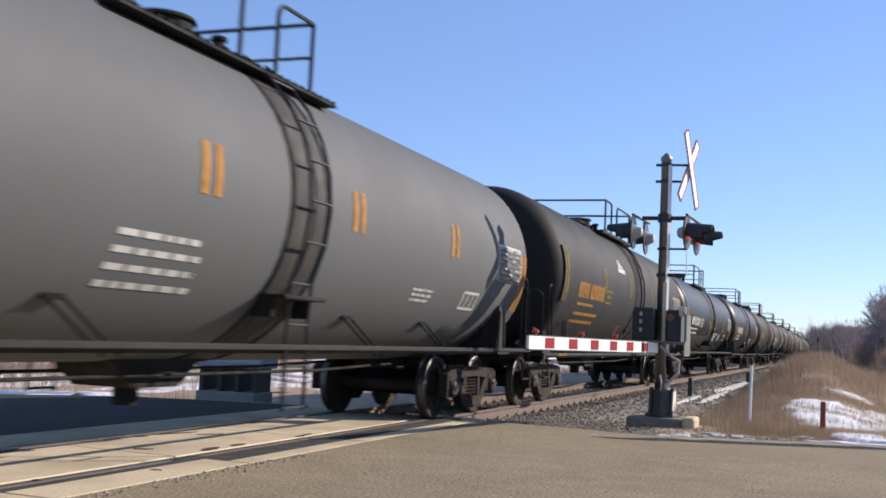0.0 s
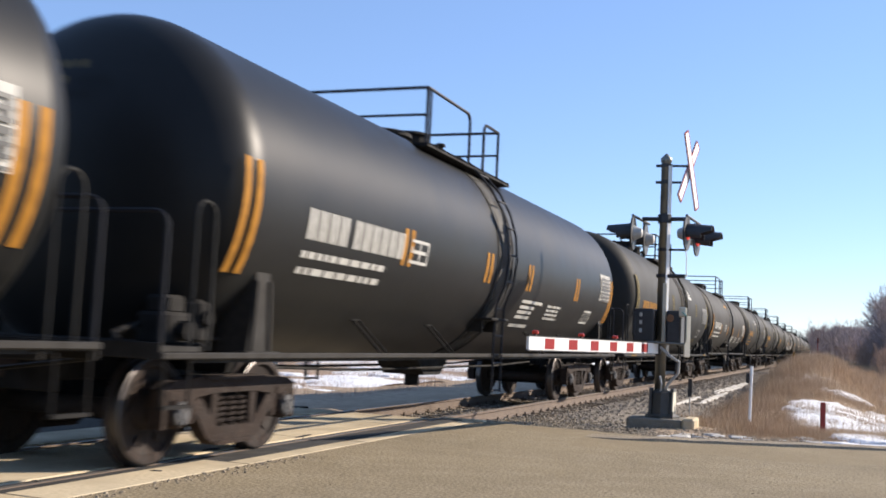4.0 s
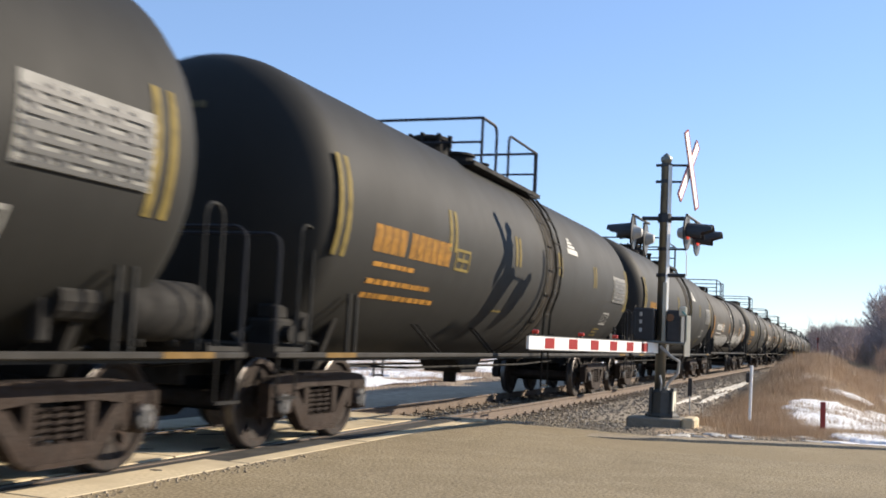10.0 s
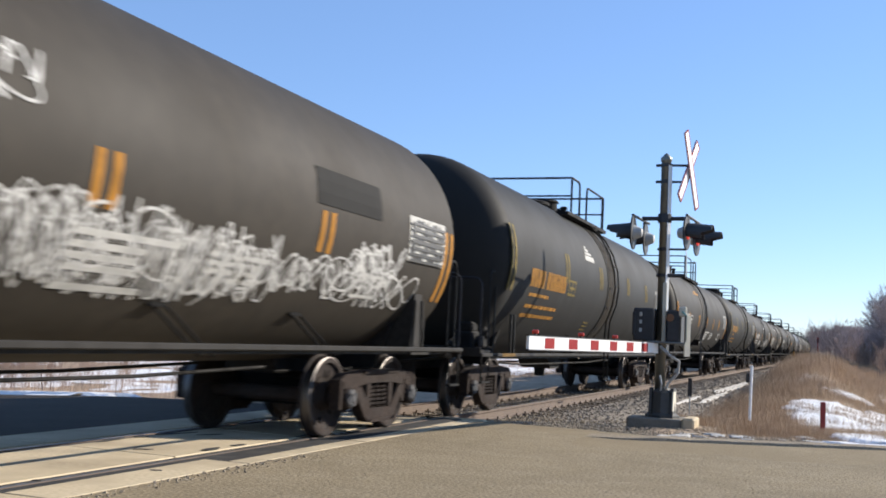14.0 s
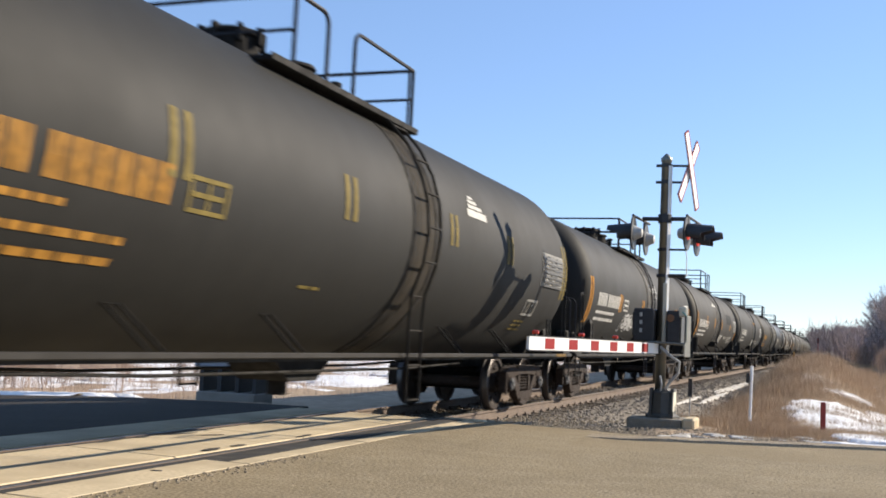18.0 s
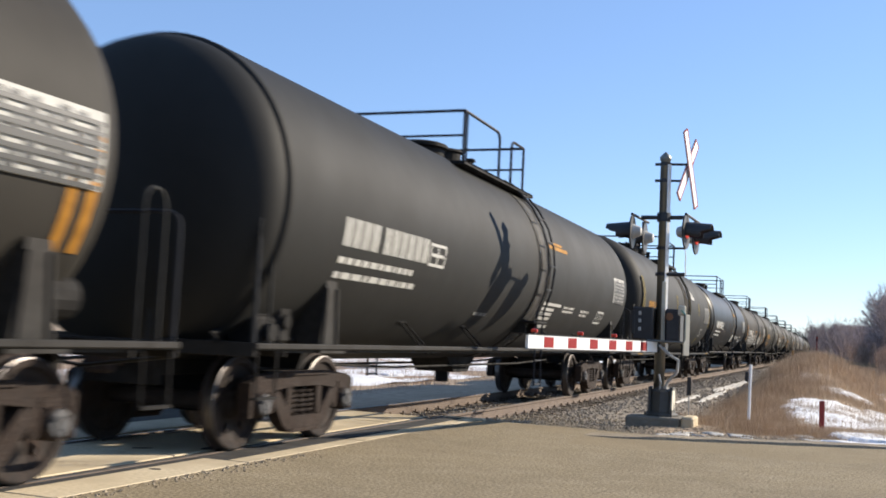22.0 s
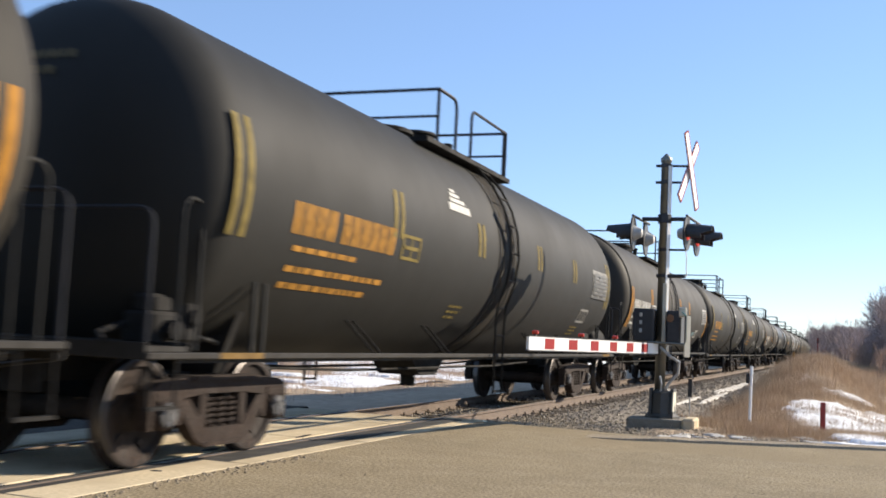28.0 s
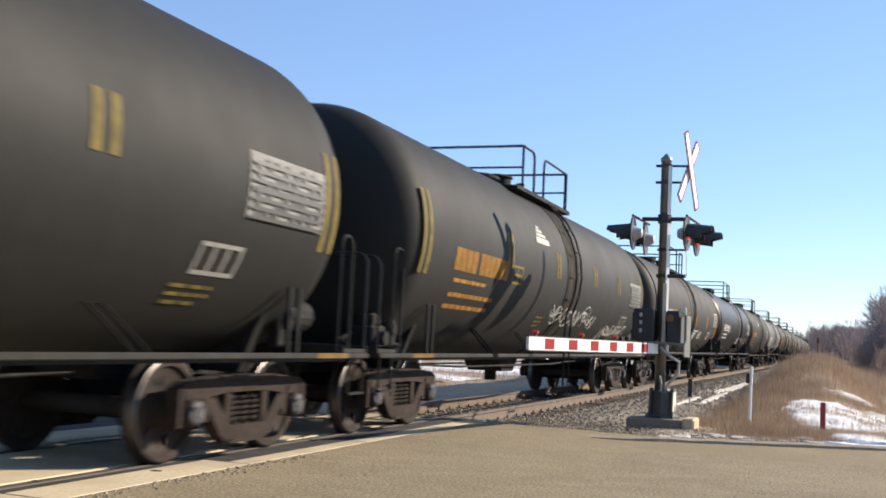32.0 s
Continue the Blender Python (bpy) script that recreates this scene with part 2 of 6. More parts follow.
def thing(name, label, category, group="", kind="", at=None):
    ob = new(name)
    ob.empty_display_size = 0.2
    tagged(ob, label, category, group, kind)
    if at is not None:
        ob.matrix_basis = at
    return ob


def box(bm, x0, x1, y0, y1, z0, z1, m=None, bevel=0.0):
    r = bmesh.ops.create_cube(bm, size=1)
    vs = r["verts"]
    bmesh.ops.scale(bm, vec=(x1 - x0, y1 - y0, z1 - z0), verts=vs)
    bmesh.ops.translate(bm, vec=((x0 + x1) / 2, (y0 + y1) / 2, (z0 + z1) / 2), verts=vs)
    if bevel:
        es = list({e for v in vs for e in v.link_edges})
        vs = list({v for f in bmesh.ops.bevel(bm, geom=es, offset=bevel, segments=1, affect="EDGES")["faces"] for v in f.verts} | {v for v in vs if v.is_valid})
    if m is not None:
        bmesh.ops.transform(bm, matrix=m, verts=vs)
    return bm


def tube(bm, pts, r, n=8, r1=None):
    """A round bar along a line of points."""
    pts = [Vector(p) for p in pts]
    rings = []
    for i, p in enumerate(pts):
        d = (pts[min(i + 1, len(pts) - 1)] - pts[max(i - 1, 0)]).normalized()
        a = d.orthogonal().normalized() if i == 0 else (rings_a - d * rings_a.dot(d)).normalized()
        rings_a = a
        b = d.cross(a)
        k = r if r1 is None else r + (r1 - r) * i / (len(pts) - 1)
        rings.append([bm.verts.new(p + a * k * math.cos(2 * math.pi * j / n) + b * k * math.sin(2 * math.pi * j / n)) for j in range(n)])
    for s, e in zip(rings, rings[1:]):
        for j in range(n):
            bm.faces.new((s[j], s[(j + 1) % n], e[(j + 1) % n], e[j]))
    bm.faces.new(rings[0][::-1])
    bm.faces.new(rings[-1])
    return bm


def arc(c, r, a0, a1, n, plane="yz"):
    """Points on an arc about c, in degrees."""
    out = []
    for i in range(n + 1):
        a = radians(a0 + (a1 - a0) * i / n)
        u, v = r * math.cos(a), r * math.sin(a)
        out.append(Vector(c) + Vector({"yz": (0, u, v), "xz": (u, 0, v), "xy": (u, v, 0)}[plane]))
    return out


def lathe(bm, prof, n=32, axis="y", cap=True):
    """Turns (along, radius) pairs about an axis."""
    rings = []
    for u, r in prof:
        ring = []
        for j in range(n):
            a = 2 * math.pi * j / n
            p, q = r * math.cos(a), r * math.sin(a)
            ring.append(bm.verts.new({"y": (p, u, q), "x": (u, p, q), "z": (p, q, u)}[axis]))
        rings.append(ring)
    for s, e in zip(rings, rings[1:]):
        for j in range(n):
            bm.faces.new((s[j], e[j], e[(j + 1) % n], s[(j + 1) % n]))
    if cap:
        bm.faces.new(rings[0])
        bm.faces.new(rings[-1][::-1])
    bmesh.ops.recalc_face_normals(bm, faces=bm.faces)
    return bm


def prism(bm, outline, x0, x1):
    """An outline of (y, z) pairs, thick from x0 to x1."""
    a = [bm.verts.new((x0, y, z)) for y, z in outline]
    b = [bm.verts.new((x1, y, z)) for y, z in outline]
    bm.faces.new(a)
    bm.faces.new(b[::-1])
    for i in range(len(a)):
        j = (i + 1) % len(a)
        bm.faces.new((a[i], b[i], b[j], a[j]))
    bmesh.ops.recalc_face_normals(bm, faces=bm.faces)
    return bm


# ---- the tank cars: y runs along the car, its leading end at -y, z = 0 at the rail's top
TANK_R, TANK_Z, SHELL = 1.60, 2.42, 7.50
CAR, BOGIE_AT, AXLE, WHEEL_R = 17.75, 6.87, 0.889, 0.457


def on_tank(y, z, lift):
    """A place on the tank's side nearest the road, at the height z."""
    a = math.asin(max(-1, min(1, (z - TANK_Z) / TANK_R)))
    return Vector(((TANK_R + lift) * math.cos(a), y, TANK_Z + (TANK_R + lift) * math.sin(a)))


def patch(bm, y0, y1, z0, z1, lean=0.0, lift=0.007):
    """A painted patch bent round the tank; lean slides its foot along the car."""
    n = max(1, round(abs(z1 - z0) / 0.12))
    m = 1
    rows = []
    for i in range(n + 1):
        z = z0 + (z1 - z0) * i / n
        s = lean * (1 - i / n)
        rows.append([bm.verts.new(on_tank(y0 + (y1 - y0) * k / m + s, z, lift)) for k in range(m + 1)])
    for a, b in zip(rows, rows[1:]):
        bm.faces.new((a[0], a[1], b[1], b[0]))


def marks(bm, y, z, h, w, count, rng, gap=0.3):
    """A row of plain painted bars, two close together to a place."""
    for i in range(count):
        a, k = y + i * w, w * (1 - gap)
        patch(bm, a, a + k * 0.38, z, z + h)
        patch(bm, a + k * 0.58, a + k * 0.94, z, z + h)


def lines(bm, y, z, wide, rows, rng, h=0.055, pitch=0.11, drift=0.02):
    """Rows of small bars, as a stencilled paragraph shows them."""
    for i in range(rows):
        a, end = y + drift * i, y + wide * rng.uniform(0.8, 1.0)
        while a < end:
            b = min(end, a + rng.uniform(0.07, 0.24))
            patch(bm, a, b, z - i * pitch - h, z - i * pitch)
            a = b + 0.05


def panel(bm, y0, y1, z0, z1, rows, cols):
    """The dark ground between the bars of a stencilled table."""
    h, w = (z1 - z0) / rows, (y1 - y0) / cols
    for i in range(rows):
        patch(bm, y0, y1, z0 + i * h - 0.014, z0 + i * h + (0.034 if i == 3 else 0.018), lift=0.026)
        for j in range(cols):
            if (i * 7 + j * 3) % 11 < 8:
                patch(bm, y0 + j * w + w * (0.30 if (i + j) % 3 else 0.52), y0 + j * w + w * 0.82, z0 + i * h + h * 0.22, z0 + i * h + h * 0.80, lift=0.024)


def frame_mark(bm, y0, y1, z0, z1, bars=0):
    t = 0.035
    patch(bm, y0, y1, z0, z0 + t)
    patch(bm, y0, y1, z1 - t, z1)
    for i in range(bars + 2):
        y = y0 + (y1 - y0 - t) * i / (bars + 1)
        patch(bm, y, y + t, z0, z1)


def scribble(bm, y0, y1, z0, z1, rng, loops, thick=0.03):
    """Sprayed loops and strokes on the tank's side."""
    for k in range(loops):
        cy = y0 + (y1 - y0) * (k + rng.uniform(0.2, 0.8)) / loops
        ph, a, b = rng.uniform(0, 6.28), rng.uniform(0.12, 0.3) * 1.3, (z1 - z0) * rng.uniform(0.3, 0.5)
        cz, tilt, fq = (z0 + z1) / 2 + rng.uniform(-0.08, 0.08), rng.uniform(-0.5, 0.5), rng.choice((1, 2, 3))
        run = []
        for i in range(19):
            u = 6.28 * i / 18 * 0.9
            run.append((cy + a * math.cos(u + ph) + tilt * b * math.sin(fq * u), cz + b * math.sin(fq * u + ph * 0.4)))
        for (ya, za), (yb, zb) in zip(run, run[1:]):
            d = Vector((yb - ya, zb - za))
            if d.length < 1e-4:
                continue
            nrm = Vector((-d.y, d.x)).normalized() * thick * rng.uniform(0.6, 1.2)
            try:
                bm.faces.new([bm.verts.new(on_tank(p, q, 0.008 + 0.0006 * (k % 4))) for p, q in
                              ((ya - nrm.x, za - nrm.y), (yb - nrm.x, zb - nrm.y), (yb + nrm.x, zb + nrm.y), (ya + nrm.x, za + nrm.y))])
            except ValueError:
                pass


def shell_mesh(half, rim=False):
    """The tank: a cylinder with dished heads; rim: the jacket overhangs a slightly smaller head."""
    bm = bmesh.new()
    prof = []
    depth, full, power = (0.52, 0.975, 0.6) if rim else (0.66, 1.0, 0.68)
    for i in range(15):
        a = math.pi / 2 * (i / 14) ** 1.5
        prof.append((-half - depth * math.cos(a), max(0.02, full * TANK_R * math.sin(a) ** power)))
    if rim:
        prof += [(-half + 0.01, TANK_R * 0.985), (-half + 0.015, TANK_R * 0.994), (-half + 0.035, TANK_R)]
    prof += [(-half + 0.08, TANK_R), (-5, TANK_R), (-2.5, TANK_R), (0, TANK_R)]
    lathe(bm, prof + [(-y, r) for y, r in prof[-2::-1]], 56)
    bmesh.ops.translate(bm, vec=(0, 0, TANK_Z), verts=bm.verts)
    if rim:
        bm.normal_update()
        for e in bm.edges:
            if e.calc_face_angle(0) > 0.5:
                e.smooth = False
    return bm


def head_mark(kind):
    """Two short lines of small bars on the tank's end."""
    bm = bmesh.new()
    half = SHELL + (0.46 if kind == "white" else 0.16)
    rng = random.Random(7)
    rows = ((2.98, -0.24, 0.36), (2.74, -0.12, 0.3)) if kind == "white" else ((3.36, -0.12, 0.3), (3.22, -0.28, 0.1))
    for z, x0, x1 in rows:
        x = x0
        while x < x1:
            w = rng.uniform(0.04, 0.1)
            vs = []
            for a, b in ((x, z - 0.035), (x + w, z - 0.035), (x + w, z + 0.035), (x, z + 0.035)):
                r = math.hypot(a, b - TANK_Z) / TANK_R
                deep = 0.52 * math.sqrt(max(0, 1 - (r / 0.975) ** 3.33)) if kind == "white" else 0.66 * math.sqrt(max(0, 1 - r ** 2.94))
                vs.append(bm.verts.new((a, -half - deep - 0.014, b)))
            bm.faces.new(vs)
            x += w + 0.03
    return bm


def wheelset_mesh():
    """Two wheels with flanges on their axle, about the x axis."""
    bm = bmesh.new()
    for s in (1, -1):
        prof = [(0.685, 0.10), (0.685, 0.16), (0.715, 0.36), (0.69, 0.39), (0.69, WHEEL_R + 0.012), (0.70, WHEEL_R + 0.026), (0.715, WHEEL_R + 0.022),
                (0.73, WHEEL_R), (0.82, WHEEL_R - 0.006), (0.826, WHEEL_R - 0.02), (0.826, 0.385), (0.79, 0.36), (0.745, 0.17), (0.84, 0.13), (0.84, 0.09)]
        lathe(bm, [(u * s, r) for u, r in prof], 36, "x")
    lathe(bm, [(-1.06, 0.075), (-0.84, 0.08), (-0.8, 0.09), (0.8, 0.09), (0.84, 0.08), (1.06, 0.075)], 14, "x")
    for s in (1, -1):
        for k in range(6):
            a = k * math.pi / 3
            c = Vector((s * 0.775, 0.27 * math.cos(a), 0.27 * math.sin(a)))
            box(bm, c.x - 0.02, c.x + 0.02, c.y - 0.03, c.y + 0.03, c.z - 0.03, c.z + 0.03)
    for f in bm.faces:
        if all(abs(math.hypot(v.co.y, v.co.z) - WHEEL_R) < 0.03 and abs(v.co.x) > 0.725 for v in f.verts):
            f.material_index = 1
    return bm


def sideframe_mesh(s):
    """The cast side frame of a bogie: level top member out to the axle boxes, sloping tension member, columns beside the springs."""
    bm = bmesh.new()
    x0, x1 = (0.94 * s, 1.08 * s)
    prism(bm, [(-1.10, 0.33), (-1.10, 0.66), (-0.98, 0.72), (-0.5, 0.76), (0.5, 0.76), (0.98, 0.72), (1.10, 0.66), (1.10, 0.33),
               (1.05, 0.33), (1.03, 0.56), (0.75, 0.56), (0.72, 0.36), (0.66, 0.36), (0.62, 0.58), (0.34, 0.61), (-0.34, 0.61), (-0.62, 0.58), (-0.66, 0.36),
               (-0.72, 0.36), (-0.75, 0.56), (-1.03, 0.56), (-1.05, 0.33)], x0, x1)
    prism(bm, [(-0.70, 0.52), (-0.56, 0.58), (-0.30, 0.31), (0.30, 0.31), (0.56, 0.58), (0.70, 0.52), (0.44, 0.22), (0.30, 0.15), (-0.30, 0.15), (-0.44, 0.22)], x0 + 0.004 * s, x1 + 0.004 * s)
    for y in (-0.32, 0.32):
        box(bm, min(x0, x1) + 0.01, max(x0, x1) - 0.01, y - 0.05, y + 0.05, 0.24, 0.66)
    for z in (0.16, 0.735):
        box(bm, min(x0, x1) - 0.02, max(x0, x1) + 0.02, -0.5 if z > 0.5 else -0.3, 0.5 if z > 0.5 else 0.3, z - 0.012, z + 0.028)
    for y in (-0.885, 0.885):
        box(bm, min(x0, x1) + 0.02, max(x0, x1) + 0.012 * (s > 0), y - 0.16, y + 0.16, 0.57, 0.645)
    return bm


def springs_mesh(s):
    bm = bmesh.new()
    pts = []
    for i in range(41):
        a = i / 40 * 5 * 2 * math.pi
        pts.append((1.0 * s + 0.055 * math.cos(a), 0.07 * math.sin(a), 0.31 + 0.25 * i / 40))
    tube(bm, pts, 0.017, 5)
    return bm


def journal_mesh(s):
    bm = bmesh.new()
    lathe(bm, [(0.92 * s, 0.13), (1.08 * s, 0.135), (1.11 * s, 0.12), (1.11 * s, 0.02)], 14, "x")
    return bm


def make_meshes():
    """Meshes that all cars share."""
    got = {}

    def keep(key, bm, mat, smooth=False):
        me = bpy.data.meshes.new(key)
        bm.normal_update()
        bm.to_mesh(me)
        bm.free()
        me.materials.append(mat)
        if smooth:
            me.polygons.foreach_set("use_smooth", [True] * len(me.polygons))
        got[key] = me

    for tone in PAINT:
        keep("shell_" + tone, shell_mesh(SHELL), PAINT[tone], True)
        keep("long_shell_" + tone, shell_mesh(SHELL + 0.46, True), PAINT[tone], True)
    keep("head_mark_white", head_mark("white"), FADED)
    keep("head_mark_amber", head_mark("amber"), DIMMARK)
    keep("wheelset", wheelset_mesh(), WHEEL)
    got["wheelset"].materials.append(BRIGHT)
    for s, k in ((1, "near"), (-1, "far")):
        keep("frame_" + k, sideframe_mesh(s), RUST)
        keep("springs_" + k, springs_mesh(s), RUST)
        keep("journal_" + k, journal_mesh(s), RUST)
        bm = bmesh.new()
        lathe(bm, [(1.108 * s, 0.105), (1.135 * s, 0.10), (1.14 * s, 0.05), (1.155 * s, 0.045), (1.155 * s, 0.01)], 14, "x")
        for j in range(3):
            a = j * 2.094 + 0.5
            tube(bm, [(1.13 * s, 0.072 * math.cos(a), 0.072 * math.sin(a)), (1.155 * s, 0.072 * math.cos(a), 0.072 * math.sin(a))], 0.02, 6)
        keep("end_cap_" + k, bm, CAPSTEEL)
    bm = bmesh.new()
    box(bm, -0.9, 0.9, -0.2, 0.2, 0.42, 0.66, bevel=0.02)
    box(bm, -0.28, 0.28, -0.28, 0.28, 0.6, 0.74, bevel=0.02)
    for s in (1, -1):
        box(bm, 0.62 * s - 0.08, 0.62 * s + 0.08, -0.14, 0.14, 0.6, 0.74)
    keep("bolster", bm, SOOT)
    bm = bmesh.new()
    box(bm, -0.85, 0.85, -0.03, 0.03, 0.30, 0.37)
    for q in (1, -1):
        box(bm, q * 0.76 - 0.05, q * 0.76 + 0.05, -0.02, 0.07, 0.26, 0.62)
    keep("brake_beam", bm, SOOT)
    # stub sill with striker, at one end of the car
    bm = bmesh.new()
    box(bm, -0.33, 0.33, -2.9, 0.0, 0.70, 0.98, bevel=0.02)
    box(bm, -0.42, 0.42, -0.06, 0.04, 0.62, 1.02, bevel=0.01)
    keep("sill", bm, SOOT)
    # saddle that bears the tank over each bogie
    bm = bmesh.new()
    pts = [(-0.98, 0.78), (-1.20, 1.36)]
    for i in range(15):
        a = radians(222 + (318 - 222) * i / 14)
        pts.append(((TANK_R - 0.005) * math.cos(a), TANK_Z + (TANK_R - 0.005) * math.sin(a)))
    pts += [(1.20, 1.36), (0.98, 0.78)]
    a = [bm.verts.new((x, -0.05, z)) for x, z in pts]
    b = [bm.verts.new((x, 0.05, z)) for x, z in pts]
    bm.faces.new(a)
    bm.faces.new(b[::-1])
    for i in range(len(a)):
        j = (i + 1) % len(a)
        bm.faces.new((a[i], b[i], b[j], a[j]))
    bmesh.ops.recalc_face_normals(bm, faces=bm.faces)
    keep("saddle", bm, SOOT)
    bm = bmesh.new()
    box(bm, -0.018, 0.018, -0.018, 0.018, 0.96, 1.60, bevel=0.006)
    box(bm, -0.05, 0.03, -0.06, 0.06, 0.955, 0.985)
    keep("saddle_post", bm, RAILGREY)
    # flared web that carries the tank on the sill, with its gusset
    bm = bmesh.new()
    prism(bm, [(-0.22, 0.97), (0.22, 0.97), (0.19, 1.12), (0.11, 1.70), (-0.11, 1.70), (-0.19, 1.12)], 1.395, 1.425)
    for d in (-0.15, 0.15):
        prism(bm, [(d - 0.015, 0.98), (d + 0.015, 0.98), (d * 0.7 + 0.015, 1.62), (d * 0.7 - 0.015, 1.62)], 1.05, 1.45)
    box(bm, 1.36, 1.48, -0.28, 0.28, 0.965, 0.995)
    keep("bolster_web", bm, SILL)
    bm = bmesh.new()
    tube(bm, [(0.45, -8.74, 1.86), (0.45, -7.68, 1.04)], 0.03, 6)
    tube(bm, [(0.45, -8.74, 1.86), (0.45, -8.74, 1.03)], 0.025, 6)
    keep("end_brace", bm, RAILGREY)
    bm = bmesh.new()
    box(bm, -1.46, 1.46, -0.26, 0.26, 0.99, 1.03)
    keep("end_platform", bm, SILL)
    bm = bmesh.new()
    box(bm, -1.47, 1.47, -0.015, 0.015, 0.93, 1.06, bevel=0.006)
    keep("platform_channel", bm, SILL)
    bm = bmesh.new()
    box(bm, -0.03, 0.03, -8.6, 8.6, 0.93, 0.985, bevel=0.01)
    box(bm, -0.05, -0.028, -8.2, 8.2, 0.90, 0.95)
    keep("side_sill", bm, SILL)
    for s, k in ((1, "near"), (-1, "far")):
        bm = bmesh.new()
        for d in (-0.09, 0.09):
            tube(bm, [(s * 1.45, d + 0.22, 0.95), (s * 1.17, d - 0.1, 1.36)], 0.014, 5)
        box(bm, s * 1.17 - 0.02, s * 1.17 + 0.02, -0.21, 0.01, 1.33, 1.37)
        keep("strut_" + k, bm, UNDER)
    bm = bmesh.new()
    tube(bm, [(0, -0.13, 1.0), (0, -0.13, 2.08)] + arc((0, 0, 2.08), 0.13, 180, 0, 6) + [(0, 0.13, 1.0)], 0.015, 6)
    keep("hand_rail", bm, RAILGREY)
    for s, k in ((1, "near"), (-1, "far")):
        bm = bmesh.new()
        tube(bm, [(s * 1.44, 0, 1.0), (s * 1.44, 0, 1.95)] + arc((s * 1.32, 0, 1.95), 0.12, 0 if s > 0 else 180, 90, 4, "xz") + [(s * 0.2, 0, 2.07)], 0.018, 6)
        keep("end_rail_" + k, bm, PIPE)
        bm = bmesh.new()
        for d in (-0.17, 0.17):
            tube(bm, [(s * 1.46, d, 0.98), (s * 1.46, d, 0.56)], 0.014, 5)
        box(bm, s * 1.46 - 0.03, s * 1.46 + 0.03, -0.18, 0.18, 0.55, 0.575)
        keep("step_" + k, bm, SOOT)
    bm = bmesh.new()
    box(bm, -0.07, 0.07, -0.32, 0.16, 0.78, 0.92, bevel=0.02)
    box(bm, -0.14, 0.12, 0.03, 0.2, 0.72, 0.98, bevel=0.03)
    keep("coupler", bm, RUST)
    bm = bmesh.new()
    tube(bm, [(0.3, -0.1, 0.8), (0.34, 0.08, 0.55), (0.2, 0.22, 0.48)], 0.028, 6)
    keep("brake_hose", bm, SOOT)
    bm = bmesh.new()
    tube(bm, [(1.4, 0.05, 0.94), (0.5, 0.08, 0.82), (0.12, 0.1, 0.86)], 0.018, 5)
    keep("uncoupling_lever", bm, RAILGREY)
    # ladder up the side, strap beside it, seams
    bm = bmesh.new()
    tube(bm, [(0, -0.21, 0), (0, 0.21, 0)], 0.015, 5)
    keep("rung", bm, PIPE)
    got["dusty_rung"] = got["rung"].copy()
    got["dusty_rung"].materials[0] = LADDER
    for s, k in ((1, "near"), (-1, "far")):
        bm, bm2, rungs = bmesh.new(), bmesh.new(), []
        for d in (-0.2, 0.2):
            pts = [(s * 1.53, d, 0.42), (s * 1.53, d, 1.0)]
            for i in range(10):
                a = radians(-50 + i * 12.2)
                pts.append((s * (TANK_R + 0.12) * math.cos(a) if a > -0.1 else s * max(1.53, (TANK_R + 0.12) * math.cos(a)), d, TANK_Z + (TANK_R + 0.12) * math.sin(a)))
            tube(bm, pts, 0.019, 6)
        for i in range(9):
            z = 0.45 + i * 0.40
            a = math.asin(max(-1, min(1, (z - TANK_Z) / (TANK_R + 0.12))))
            x = (TANK_R + 0.12) * math.cos(a) if z > TANK_Z else max(1.53, (TANK_R + 0.12) * math.cos(a) - 0.006)
            rungs.append((s * x, 0, z))
        keep("ladder_" + k, bm, PIPE)
        got["dusty_ladder_" + k] = got["ladder_" + k].copy()
        got["dusty_ladder_" + k].materials[0] = LADDER
        for x, y, z in rungs:
            tube(bm2, [(x, -0.21, z), (x, 0.21, z)], 0.015, 5)
        keep("ladder_rungs_" + k, bm2, PIPE)
        got["dusty_ladder_rungs_" + k] = got["ladder_rungs_" + k].copy()
        got["dusty_ladder_rungs_" + k].materials[0] = LADDER
        got["rungs_at_" + k] = rungs

    def hoop(key, half, rise, mat):
        bm = bmesh.new()
        rings = []
        for i in range(48):
            a = 2 * math.pi * i / 48
            rings.append([bm.verts.new(((TANK_R + h) * math.cos(a), d, TANK_Z + (TANK_R + h) * math.sin(a))) for d, h in ((-half, 0.0006), (-half * 0.8, rise), (half * 0.8, rise), (half, 0.0006))])
        for i in range(48):
            a, b = rings[i], rings[(i + 1) % 48]
            for j in range(3):
                bm.faces.new((a[j], a[j + 1], b[j + 1], b[j]))
        bmesh.ops.recalc_face_normals(bm, faces=bm.faces)
        keep(key, bm, mat, True)

    hoop("tank_strap", 0.035, 0.012, SOOT)
    hoop("stain_band", 0.42, 0.0035, GRIME)
    hoop("dust_band", 0.55, 0.0035, DUST)
    bm = bmesh.new()
    box(bm, 1.16, 1.56, -0.40, 0.40, 1.47, 1.51, bevel=0.01)
    for d in (-0.34, 0.34):
        prism(bm, [(d - 0.02, 1.30), (d + 0.02, 1.30), (d + 0.02, 1.48), (d - 0.02, 1.48)], 1.18, 1.40)
    keep("ladder_step", bm, SOOT)
    # top platform
    bm = bmesh.new()
    box(bm, -0.14, 0.14, -2.4, 1.3, 3.72, 3.75)
    for k in range(26):
        y = -2.35 + k * 0.142
        box(bm, -0.14, 0.14, y - 0.012, y + 0.012, 3.748, 3.785)
    box(bm, 0.13, 0.15, -2.4, 1.3, 3.725, 3.79)
    keep("walkway", bm, SOOT)
    bm = bmesh.new()
